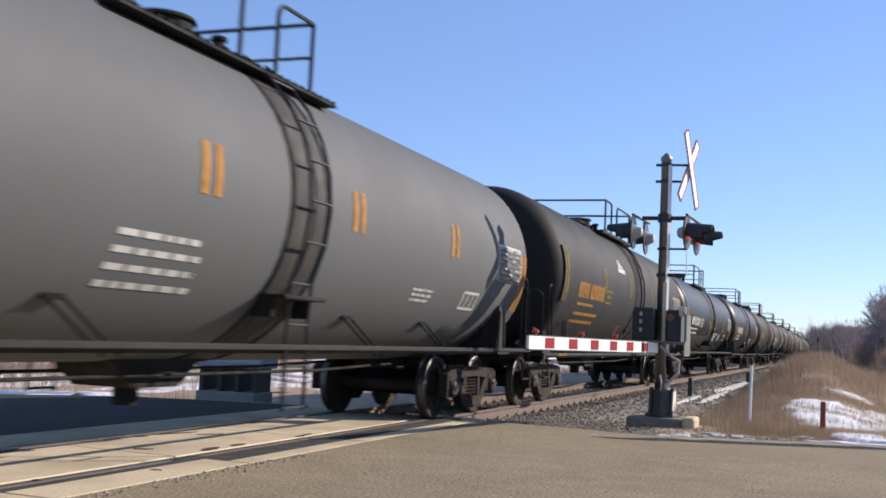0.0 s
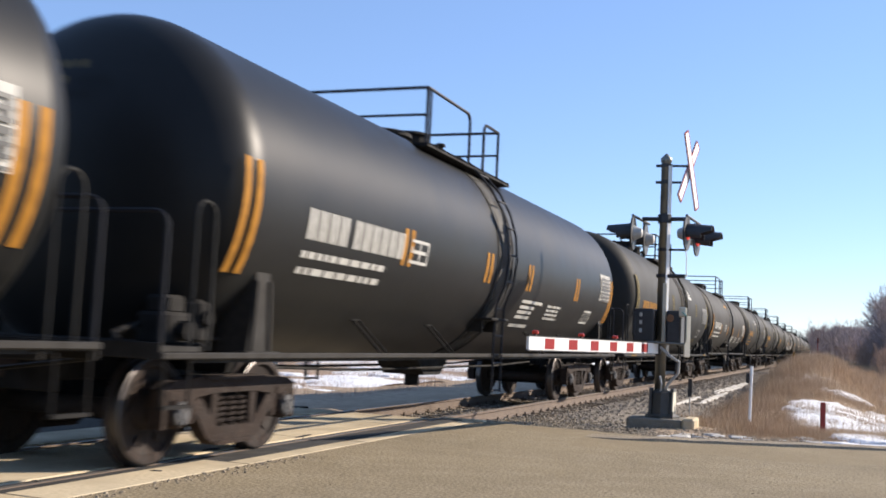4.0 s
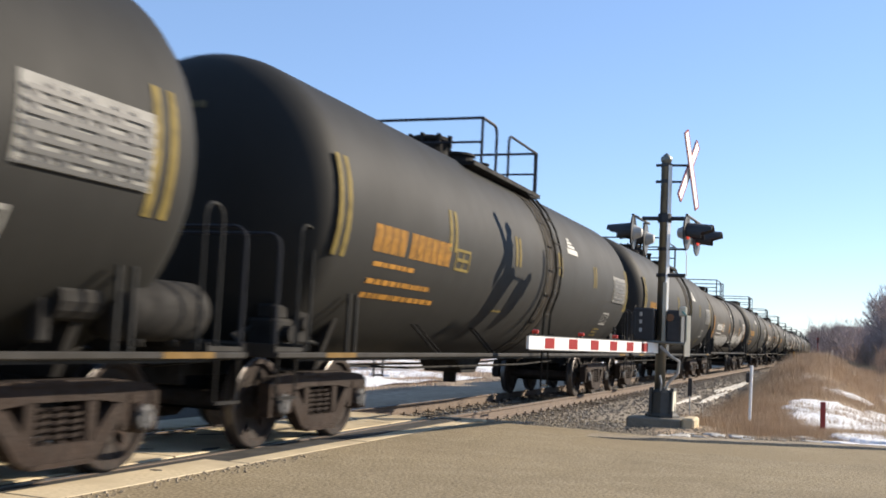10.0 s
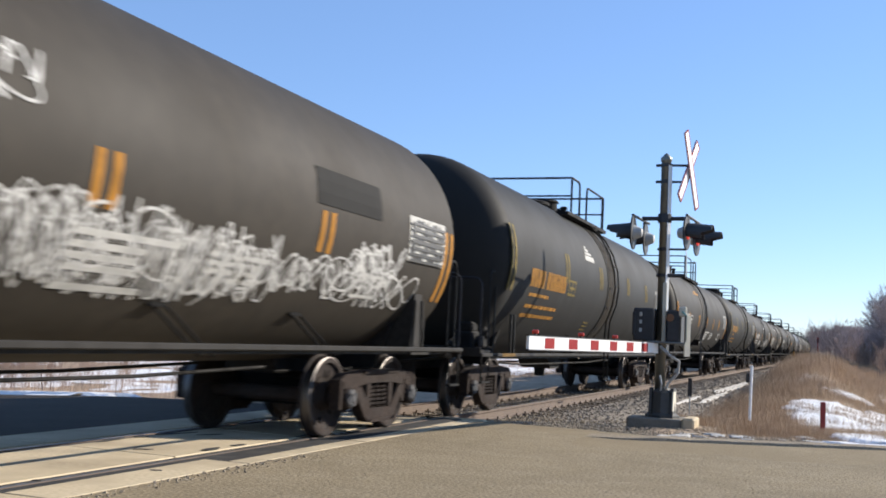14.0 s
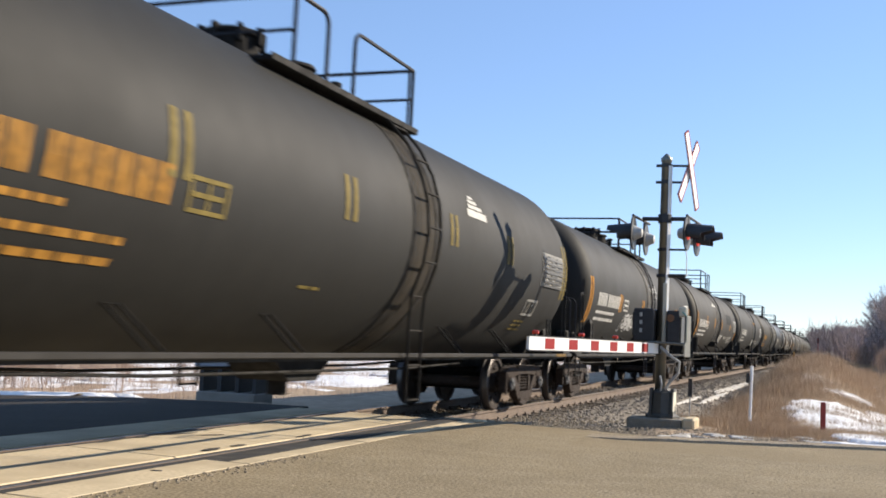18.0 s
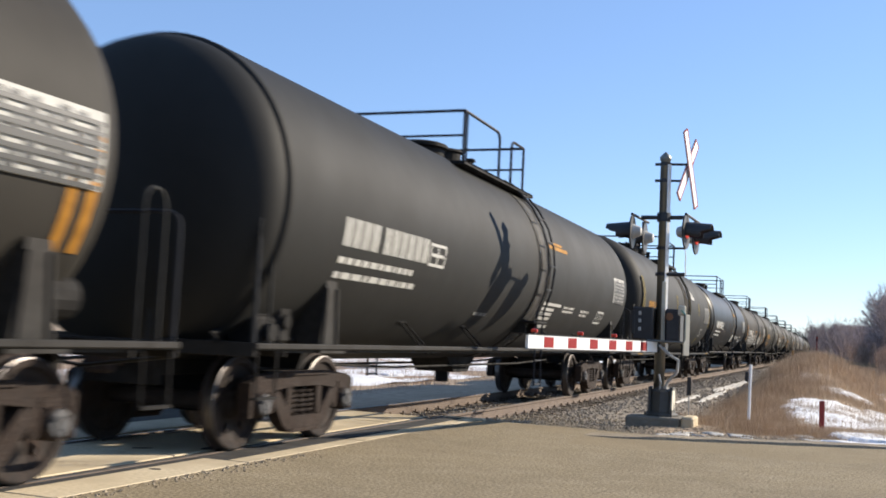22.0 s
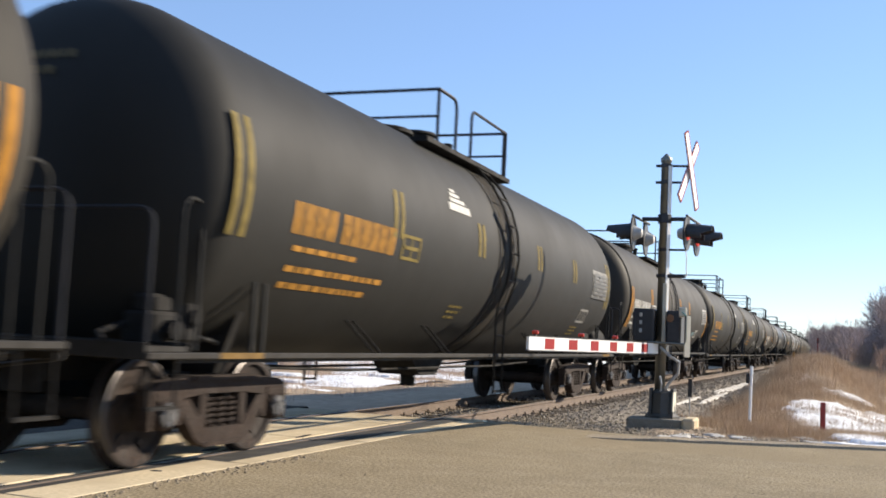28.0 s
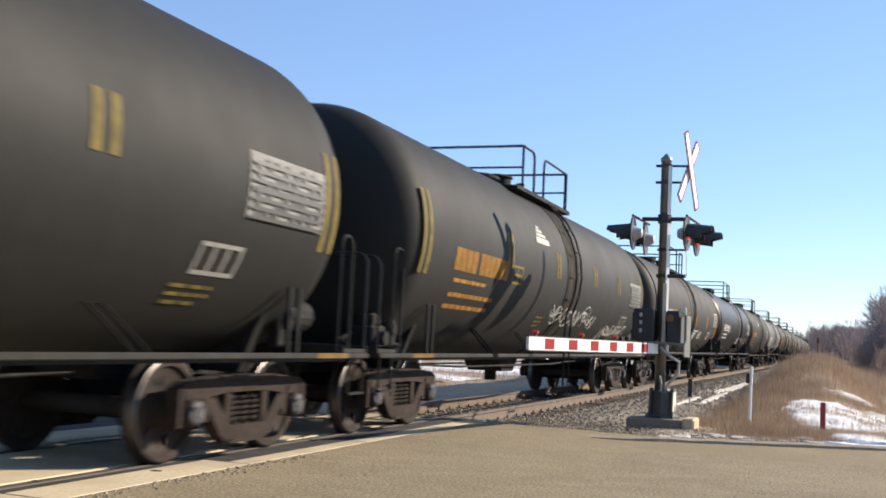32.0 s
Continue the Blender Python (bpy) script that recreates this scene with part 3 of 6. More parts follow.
    box(bm, -0.02, 0.02, -0.03, 0.03, 3.40, 3.725)
    keep("walkway_bracket", bm, SOOT)
    bm = bmesh.new()
    tube(bm, [(0, -1.88, 3.74), (0, -1.88, 4.53)], 0.024, 6)
    tube(bm, [(0, -1.88, 4.53), (0, -1.30, 4.53)] + arc((0, -1.30, 4.39), 0.14, 90, 0, 5) + [(0, -1.16, 3.74)], 0.024, 6)
    keep("short_guard", bm, PIPE)
    bm = bmesh.new()
    tube(bm, [(0, -0.50, 3.74), (0, -0.50, 4.39)] + arc((0, -0.36, 4.39), 0.14, 180, 90, 5) + [(0, 1.22, 4.53)], 0.024, 6)
    tube(bm, [(0, 1.22, 3.74), (0, 1.22, 4.53)], 0.024, 6)
    tube(bm, [(0, 1.10, 3.74), (0, 1.10, 4.53)], 0.018, 6)
    keep("long_guard", bm, PIPE)
    bm = bmesh.new()
    tube(bm, [(-1.06, 0, 4.53), (1.06, 0, 4.53)], 0.022, 6)
    keep("cross_rail", bm, PIPE)
    bm = bmesh.new()
    tube(bm, [(-1.06, 0, 4.16), (1.06, 0, 4.16)], 0.018, 6)
    keep("lower_rail", bm, PIPE)
    bm = bmesh.new()
    lathe(bm, [(-0.06, 0.40), (0.26, 0.40), (0.28, 0.45), (0.33, 0.45), (0.36, 0.38), (0.37, 0.1)], 22, "z")
    keep("manway", bm, SOOT)
    bm = bmesh.new()
    box(bm, -0.035, 0.035, -0.03, 0.03, 0.18, 0.38, bevel=0.01)
    keep("eye_bolt", bm, SOOT)
    bm = bmesh.new()
    lathe(bm, [(-0.06, 0.30), (0.22, 0.30), (0.24, 0.34), (0.28, 0.32), (0.30, 0.1)], 20, "z")
    keep("valve_dome", bm, SOOT)
    bm = bmesh.new()
    lathe(bm, [(-0.06, 0.06), (0.2, 0.06), (0.21, 0.09), (0.25, 0.09), (0.27, 0.04)], 10, "z")
    keep("vent_valve", bm, SOOT)
    bm = bmesh.new()
    prism(bm, [(-0.75, 0.90), (0.75, 0.90), (0.34, 0.60), (-0.34, 0.60)], -0.34, 0.34)
    tube(bm, [(0, 0, 0.64), (0, 0, 0.42)], 0.12, 10)
    keep("outlet_valve", bm, SOOT)
    bm = bmesh.new()
    tube(bm, [(0, -5.2, 0.78), (0, -3.0, 0.72), (0, 3.0, 0.72), (0, 5.2, 0.78)], 0.018, 6)
    keep("brake_rod", bm, SOOT)
    bm = bmesh.new()
    lathe(bm, [(-0.60, 0.06), (-0.56, 0.20), (-0.48, 0.25), (0.48, 0.25), (0.56, 0.20), (0.60, 0.06)], 24, "y")
    bmesh.ops.translate(bm, vec=(0, 0, 1.32), verts=bm.verts)
    for y in (-0.22, 0.22):
        box(bm, -0.1, 0.1, y - 0.03, y + 0.03, 1.03, 1.14)
    keep("air_reservoir", bm, SOOT, True)
    bm = bmesh.new()
    box(bm, -0.14, 0.16, -0.30, 0.10, 1.03, 1.30, bevel=0.03)
    box(bm, -0.10, 0.20, 0.08, 0.34, 1.04, 1.42, bevel=0.04)
    box(bm, -0.08, 0.14, -0.26, 0.0, 1.28, 1.44, bevel=0.03)
    tube(bm, [(0.14, -0.1, 1.15), (0.26, -0.1, 1.15)], 0.085, 12)
    tube(bm, [(0.14, 0.2, 1.26), (0.24, 0.2, 1.26)], 0.07, 12)
    tube(bm, [(-0.1, -0.28, 1.2), (-0.1, -0.6, 1.12), (0.1, -0.8, 1.06)], 0.025, 6)
    tube(bm, [(0.1, 0.3, 1.12), (0.1, 0.7, 1.06), (-0.1, 1.0, 1.04)], 0.022, 6)
    keep("brake_valve", bm, SOOT)
    bm = bmesh.new()
    tube(bm, [(0, -0.22, 1.34), (0, 0.2, 1.34)], 0.16, 14)
    box(bm, -0.05, 0.07, -0.34, -0.2, 1.03, 1.62, bevel=0.02)
    box(bm, 0.02, 0.08, -0.44, -0.12, 1.42, 1.72, bevel=0.03)
    tube(bm, [(0.05, -0.28, 1.7), (0.05, -0.1, 1.95), (0.03, 0.05, 1.78)], 0.03, 6)
    keep("brake_cylinder", bm, SOOT)
    bm = bmesh.new()
    lathe(bm, [(-0.02, 0.27), (0.0, 0.28), (0.02, 0.27)], 18, "y")
    bmesh.ops.translate(bm, vec=(0, 0, 1.75), verts=bm.verts)
    tube(bm, [(0, 0.02, 1.75), (0, 0.02, 1.02)], 0.03, 6)
    keep("hand_brake", bm, SOOT)
    bm = bmesh.new()
    box(bm, 0.0, 0.02, -0.34, 0.34, 0.935, 0.985)
    keep("yellow_sill_mark", bm, material("worn_yellow_sill_paint", (0.20, 0.125, 0.045), 0.8, stain=(0.05, 0.04, 0.03), stain_amount=0.8, stain_size=3, grain=0.4, grain_size=10, spec=0.1))
    return got


SHARED = make_meshes()
WHEELSETS = {1: [], -1: []}
CARS = []


SLIMMED = {"tank", "walkway", "short_guard", "long_guard", "ladder", "cross_rail", "lower_rail", "walkway_bracket", "stain_band", "tank_strap", "manway", "eye_bolt", "valve_dome",
           "vent_valve", "reflective_stripe", "head_mark", "reporting_mark", "code_box", "weight_table", "test_table", "warning_box", "small_notice", "white_notice", "yellow_notice",
           "lower_notice", "side_notice", "overpainted_patch", "splashed_strip", "paint_blob", "graffiti"}


def bogie(car, y, fine):
    """A two-axle bogie under the car: frames and springs, and its wheelsets that turn."""
    b = share("bogie", SHARED["bolster"], car, pose(0, y, 0), "rusty cast-steel two-axle bogie")
    for k in ("near", "far"):
        share("side_frame", SHARED["frame_" + k], b, Matrix())
        if fine:
            for y in (-0.17, 0.0, 0.17):
                share("spring", SHARED["springs_" + k], b, pose(0, y, 0))
            for e in (-1, 1):
                share("axle_box", SHARED["journal_" + k], b, pose(0, e * AXLE, WHEEL_R))
                share("end_cap", SHARED["end_cap_" + k], b, pose(0, e * AXLE, WHEEL_R))
    if fine:
        for e in (-0.38, 0.38):
            share("brake_beam", SHARED["brake_beam"], b, pose(0, e, 0, 0, 0, 0 if e > 0 else 180))
    for e in (-1, 1):
        w = share("wheelset", SHARED["wheelset"], b, pose(0, e * AXLE, WHEEL_R), "rusty steel wheels on their axle")
        WHEELSETS[e].append(w)
    return b


def tank_car(tone, lettering, seed, graffiti=0, fine=True, style=None):
    """One tank car with its running gear and painted marks. lettering: amber, white or plain."""
    rng = random.Random(seed)
    style = style or {"lad": -0.4}
    words = {"dark": "dark grey railway tank car with dusty paint", "brown": "dusty brown-grey railway tank car", "tan": "weathered brown railway tank car",
             "black": "glossy black railway tank car", "grey": "light grey railway tank car with grimy band"}[tone]
    words += {"amber": ", amber lettering", "white": ", white lettering", "plain": ", white lettering", "": ""}[lettering]
    if graffiti:
        words += ", graffiti"
    car = thing("tank_car", words, "tank car", "tank cars of the train")
    long = lettering in ("white", "plain") and not style.get("short")
    grow, slip = style.get("stretch", (1.0, 0 if long or style.get("short") else -0.16))
    share("tank", SHARED[("long_shell_" if long else "shell_") + tone], car, pose(0, slip, 0) @ Matrix.Diagonal((1, grow, 1, 1)))
    # on the others the short guard stands behind the long one
    lad, swap = style["lad"], lettering != "amber"
    top, about = (style.get("end", 0.6) - 1.88, 180) if swap else (-0.09, 0)
    for e in (1, -1):
        turn = pose(0, 0, 0, 0, 0, 0 if e > 0 else 180)
        share("stub_sill", SHARED["sill"], car, pose(0, e * 8.5, 0) @ turn)
        share("saddle", SHARED["saddle"], car, pose(0, e * BOGIE_AT, 0))
        deck = share("end_platform", SHARED["end_platform"], car, pose(0, e * 8.32, 0))
        for d in (-0.27, 0.27):
            share("platform_channel", SHARED["platform_channel"], deck, pose(0, d, 0))
        share("coupler", SHARED["coupler"], car, pose(0, e * 8.7, 0) @ turn)
        share("side_sill", SHARED["side_sill"], car, pose(e * 1.47, 0, 0.07 if long else 0) @ turn)
        share("walkway", SHARED["walkway"], car, pose(e * 0.98, top, 0, 0, 0, about))
        share("short_guard", SHARED["short_guard"], car, pose(e * 1.06, top, 0, 0, 0, about))
        share("long_guard", SHARED["long_guard"], car, pose(e * 1.06, top, 0, 0, 0, about))
        coat = "dusty_" if lettering == "amber" else ""
        ladder = share("ladder", SHARED[coat + ("ladder_near" if e > 0 else "ladder_far")], car, pose(0, lad, 0))
        if fine and e > 0:
            for at in SHARED["rungs_at_near"]:
                share("rung", SHARED[coat + "rung"], ladder, pose(*at))
        else:
            tagged(share("rung", SHARED[coat + ("ladder_rungs_near" if e > 0 else "ladder_rungs_far")], ladder, Matrix()), kind="stuff")
        for q in (1, -1):
            share("hand_rail", SHARED["hand_rail"], car, pose(q * 1.44, (8.24 if e > 0 else -8.46) if long else e * 8.06, 0))
            side = "near" if q > 0 else "far"
            if fine:
                share("end_rail", SHARED["end_rail_" + side], car, pose(0, e * 8.57, 0))
                share("sill_step", SHARED["step_" + side], car, pose(0, e * 8.36, 0))
                if lettering == "amber":
                    for d in (-0.09, 0.09):
                        share("saddle_post", SHARED["saddle_post"], car, pose(q * 1.44, e * (BOGIE_AT + 0.12) + d, 0))
                else:
                    share("bolster_web", SHARED["bolster_web"], car, pose(0, e * (BOGIE_AT + 0.22), 0, 0, 0, 0 if q > 0 else 180))
        for q, z in (((1.88, "cross_rail"), (-1.22, "cross_rail")) if swap else ((-1.88, "cross_rail"), (1.22, "cross_rail"))):
            if e > 0:
                share(z, SHARED[z], car, pose(0, top + q, 0))
                share("lower_rail", SHARED["lower_rail"], car, pose(0, top + q, 0))
        if fine:
            share("brake_hose", SHARED["brake_hose"], car, pose(0, e * 8.6, 0) @ turn)
            share("uncoupling_lever", SHARED["uncoupling_lever"], car, pose(0, e * 8.6, 0) @ turn)
            for y in (-4.55, -2.3, 2.3, 4.55):
                share("sill_strut", SHARED["strut_near" if e > 0 else "strut_far"], car, pose(0, y, 0))
            for y in (-2.3, -1.1, 0.1, 1.2):
                share("walkway_bracket", SHARED["walkway_bracket"], car, pose(e * 0.95, top - y if swap else top + y, 0))
            share("brake_rod", SHARED["brake_rod"], car, pose(e * 0.42, 0, 0))
    if lettering != "amber":
        share("stain_band", SHARED["stain_band"], car, pose(0, lad, 0), "grimy streaked band round the tank")
        share("ladder_step", SHARED["ladder_step"], car, pose(0, lad, 0), "dark step plate behind the ladder")
    else:
        share("stain_band", SHARED["dust_band"], car, pose(0, lad + 0.1, 0), "pale dusty band round the tank")
    for y in (lad - 0.34, lad + 0.36):
        share("tank_strap", SHARED["tank_strap"], car, pose(0, y, 0))
    hatch = top - 0.35 if swap else top - 1.35
    small = Matrix.Diagonal((0.74, 0.74, 0.92, 1)) if style.get("dome") else Matrix()
    share("manway", SHARED["manway"], car, pose(0, hatch, TANK_Z + TANK_R - (0.0 if style.get("dome") else 0.16 if long else 0.26)) @ small)
    if style.get("dome"):
        for j in range(8):
            share("eye_bolt", SHARED["eye_bolt"], car, pose(0, hatch, TANK_Z + TANK_R) @ Matrix.Rotation(j * math.pi / 4, 4, "Z") @ pose(0.34, 0, -0.03))
    share("valve_dome", SHARED["valve_dome"], car, pose(0, top + (0.7 if swap else -0.1), TANK_Z + TANK_R))
    for x, y in ((0.3, 0.55), (-0.35, 0.5), (0.1, 0.9)):
        share("vent_valve", SHARED["vent_valve"], car, pose(x, top + (y + 0.7 if swap else y), TANK_Z + TANK_R - 0.03))
    share("outlet_valve", SHARED["outlet_valve"], car, Matrix())
    if fine:
        if lettering == "amber" and not style.get("dome"):
            share("air_reservoir", SHARED["air_reservoir"], car, pose(1.1, 7.75, -0.02))
            share("brake_cylinder", SHARED["brake_cylinder"], car, pose(1.12, 6.75, 0))
        else:
            share("brake_cylinder", SHARED["brake_cylinder"], car, pose(1.12, 7.5, 0))
        if long:
            share("end_brace", SHARED["end_brace"], car, Matrix(), "slanting steel brace over the car's end sill")
        share("brake_valve", SHARED["brake_valve"], car, pose(1.02, -7.85, 0))
        share("hand_brake", SHARED["hand_brake"], car, pose(-0.8, 8.55, 0))
        if lettering == "amber":
            share("sill_mark", SHARED["yellow_sill_mark"], car, pose(1.485, -7.3, 0), "dirty yellow mark on the sill")
            share("sill_mark", SHARED["yellow_sill_mark"], car, pose(1.485, 7.75, 0), "dirty yellow mark on the sill")
    for y in (-BOGIE_AT, BOGIE_AT):
        bogie(car, y, fine)
    if lettering:
        paint_marks(car, lettering, rng, style)
    if graffiti:
        spots = {1: ((-5.8, 3.5, 1.5, 2.1, 22),), 2: ((-0.35, 0.3, 2.6, 2.95, 2), (5.05, 6.1, 1.75, 2.2, 6), (-6.6, -4.5, 1.48, 1.7, 8), (-4.6, -0.9, 1.4, 1.86, 14), (0.2, 3.4, 1.42, 2.08, 16), (3.4, 6.7, 1.55, 1.95, 9)),
                 3: ((-0.1, 0.7, 2.62, 2.92, 2), (-3.6, -2.4, 1.6, 1.95, 6), (0.3, 2.5, 1.5, 1.95, 4), (2.6, 5.0, 1.62, 2.08, 6)), 4: ((-1.2, 2.4, 1.55, 1.85, 5), (3.6, 6.2, 1.35, 1.6, 4))}[graffiti]
        for y0, y1, z0, z1, loops in spots:
            bm = bmesh.new()
            scribble(bm, y0, y1, z0, z1, rng, loops * 2, 0.012)
            tagged(part("graffiti", bm, SPRAY, car, "white sprayed scrawl on the tank"), kind="stuff")
    girth = 0.965 if style.get("slim") else 1.018 if lettering == "amber" else 1.0
    if girth != 1.0:
        # a slimmer or stouter tank on the same frame
        shrink = Matrix.Translation((0, 0, 1.0)) @ Matrix.Diagonal((girth, 1, girth, 1)) @ Matrix.Translation((0, 0, -1.0))
        for ob in car.children:
            if ob.name.split(".")[0] in SLIMMED:
                ob.matrix_basis = shrink @ ob.matrix_basis
    CARS.append(car)
    return car


def inked(name, bm, mat, car, label=""):
    return tagged(part(name, bm, mat, car, label), kind="stuff")


def paint_marks(car, kind, rng, style):
    stripes = {"amber": YELLOW, "white": ORANGE, "plain": None}[kind]
    ink = {"amber": AMBER, "white": WHITE, "plain": WHITE}[kind]
    k = style["slide"]
    if stripes:
        if kind == "white":
            low, high = style.get("stripe_z", (2.0, 2.42))
            rows = [(-7.72 if style.get("short") else -7.88, 1.66, 2.64)] + [(y, low, high) for y in style["stripes"]] + [(style.get("tail", 7.3 if style.get("short") else 7.66), 1.66, 2.58)]
        else:
            rows = [(-7.74, 1.94, 2.94), (-4.32 + k, 2.26, 2.78), (-1.39 + k, 2.3, 2.75), (style.get("third", 1.65) + k, 2.34, 2.74), (4.12 + k, 2.3, 2.72), (7.2 if style.get("dome") else 7.0, 1.94, 2.88)]
        for y, z0, z1 in rows:
            for d in (-0.05, 0.14):
                bm = bmesh.new()
                patch(bm, y + d, y + d + 0.085, z0, z1)
                part("reflective_stripe", bm, stripes, car)
    tagged(share("head_mark", SHARED["head_mark_amber" if kind == "amber" or style.get("short") else "head_mark_white"], car, Matrix()), kind="stuff")
    bm = bmesh.new()
    marks(bm, -6.6 + k, 2.06, 0.29, 0.225, 4, rng, 0.22)
    marks(bm, -5.6 + k, 2.06, 0.29, 0.225, 6, rng, 0.22)
    inked("reporting_mark", bm, ink, car, "row of large plain painted bars")
    bm = bmesh.new()
    c = style["box"] + (k if kind == "amber" else 0)
    frame_mark(bm, c, c + 0.54, 2.04, 2.32, 1)
    patch(bm, c + 0.06, c + 0.46, 2.16, 2.2)
    inked("code_box", bm, YELLOW if kind == "amber" else WHITE, car)
    bm = bmesh.new()
    if kind == "amber":
        lines(bm, -6.5 + k, 1.96, 1.35, 1, rng, 0.05)
        lines(bm, -6.5 + k, 1.78, 2.2, 2, rng, 0.055, 0.15)
    else:
        lines(bm, -6.6 + k, 1.95, 2.3, 2, rng, 0.065, 0.15)
    inked("weight_table", bm, ink, car)
    bm = bmesh.new()
    fore = -0.2 if kind == "amber" and not style.get("dome") else 0.0
    t0, t1 = (5.78 + fore * 0.8, 7.12 + fore * 0.8) if kind == "amber" else (6.3, 7.24) if style.get("short") else (6.44, 7.6)
    t0, t1 = style.get("tested", (t0, t1))
    dz = style.get("tested_z", 0.0)
    patch(bm, t0, t1, 2.1 + dz, 2.66 + dz)
    t = part("test_table", bm, FADED if kind == "amber" else WHITE, car, "white stencilled table")
    bm = bmesh.new()
    panel(bm, t0 + 0.04, t1 - 0.04, 2.12 + dz, 2.64 + dz, 7, 8)
    inked("table_lettering", bm, TABLE_INK, t)
    bm = bmesh.new()
    frame_mark(bm, 5.3 + fore, 5.92 + fore, 1.60, 1.86, 2)
    inked("warning_box", bm, FADED if kind == "amber" else WHITE, car)
    bm = bmesh.new()
    if kind == "amber":
        lines(bm, -1.92 + k, 1.62, 0.5, 1 if style.get("dome") else 3, rng, 0.03, 0.07)
        lines(bm, 5.15 + fore, 1.52, 0.62, 3, rng, 0.03, 0.065)
        inked("small_notice", bm, YELLOW, car)
        bm = bmesh.new()
        n0 = style["notice"]
        patch(bm, n0 - 0.38, n0 + 0.42, 2.80, 2.90)
        patch(bm, n0 - 0.30, n0 + 0.26, 2.92, 2.97)
        patch(bm, n0 - 0.26, n0 + 0.10, 2.99, 3.035)
        patch(bm, n0 - 0.20, n0 - 0.02, 3.05, 3.09)
        inked("white_notice", bm, WHITE, car)
    else:
        if style.get("clean"):
            lines(bm, 3.5, 1.8, 0.75, 3, rng, 0.035, 0.065)
        else:
            b1, b2, b3 = style.get("blocks", (0.9, 2.5, None))
            for i, (z, end) in enumerate(((1.86, 1.22), (1.77, 0.82), (1.69, 0.78), (1.61, 0.80), (1.47, 0.98))):
                patch(bm, b1, b1 + end, z - 0.05, z)
            lines(bm, b2, 1.84, 0.95, 2 if b3 else 4, rng, 0.04, 0.07)
            if b3:
                lines(bm, b3, 1.82, 0.75, 2 if kind == "plain" else 4, rng, 0.04, 0.075)
        inked("small_notice", bm, WHITE, car)
        if style.get("yellow") is not None:
            bm = bmesh.new()
            yz = style.get("yellow_z", 3.22)
            patch(bm, style["yellow"] + 0.34, style["yellow"] + 1.0, yz, yz + 0.045)
            patch(bm, style["yellow"], style["yellow"] + 1.35, yz - 0.085, yz - 0.02)
            if style.get("pale"):
                inked("white_notice", bm, WHITE, car)
            else:
                inked("yellow_notice", bm, AMBER, car)
        if kind == "plain":
            bm = bmesh.new()
            lines(bm, -2.4, 1.56, 0.7, 1, rng, 0.045, 0.09)
            inked("lower_notice", bm, FADED, car)
        if style.get("table"):
            bm = bmesh.new()
            lines(bm, style["table"], 1.9, 1.2, 4, rng, 0.05, 0.13, 0.0)
            inked("side_notice", bm, WHITE, car)
    for y, z, ry, rz in style.get("blobs", ()):
        bm = bmesh.new()
        rim = [bm.verts.new(on_tank(y + ry * math.cos(a * 0.3142), z + rz * math.sin(a * 0.3142), 0.008)) for a in range(20)]
        mid = bm.verts.new(on_tank(y, z, 0.009))
        for i in range(20):
            bm.faces.new((mid, rim[i], rim[(i + 1) % 20]))
        part("paint_blob", bm, PALEBLUE, car, "pale blue sprayed spot on the tank")
    if style.get("tag"):
        y, z = style["tag"]
        bm = bmesh.new()
        run = [(y - 0.32 + 0.64 * i / 24, z + 0.12 * abs(math.sin(3.1416 * 2.5 * i / 24)) - 0.12 * (i < 2) + 0.02 * i / 24) for i in range(25)]
        for (ya, za), (yb, zb) in zip(run, run[1:]):
            d = Vector((yb - ya, zb - za))
            nrm = Vector((-d.y, d.x)).normalized() * 0.026
            bm.faces.new([bm.verts.new(on_tank(p, q, 0.008)) for p, q in ((ya - nrm.x, za - nrm.y), (yb - nrm.x, zb - nrm.y), (yb + nrm.x, zb + nrm.y), (ya + nrm.x, za + nrm.y))])
        tagged(part("graffiti", bm, PALEGREEN, car, "pale green sprayed squiggle on the tank"), kind="stuff")
    # a lighter, duller strip along the lower side of the tank
    for y0, y1, z0, z1 in style.get("splash", ()):
        bm = bmesh.new()
        patch(bm, y0, y1, z0, z1, 0.0, 0.005)
        part("splashed_strip", bm, PALESTRIP, car, "lighter dull strip low on the tank")
    for y0, y1, z0, z1 in style.get("overpaint", ()):
        bm = bmesh.new()
        patch(bm, y0, y1, z0, z1)
        part("overpainted_patch", bm, DULL, car, "square of fresh dull overpaint")


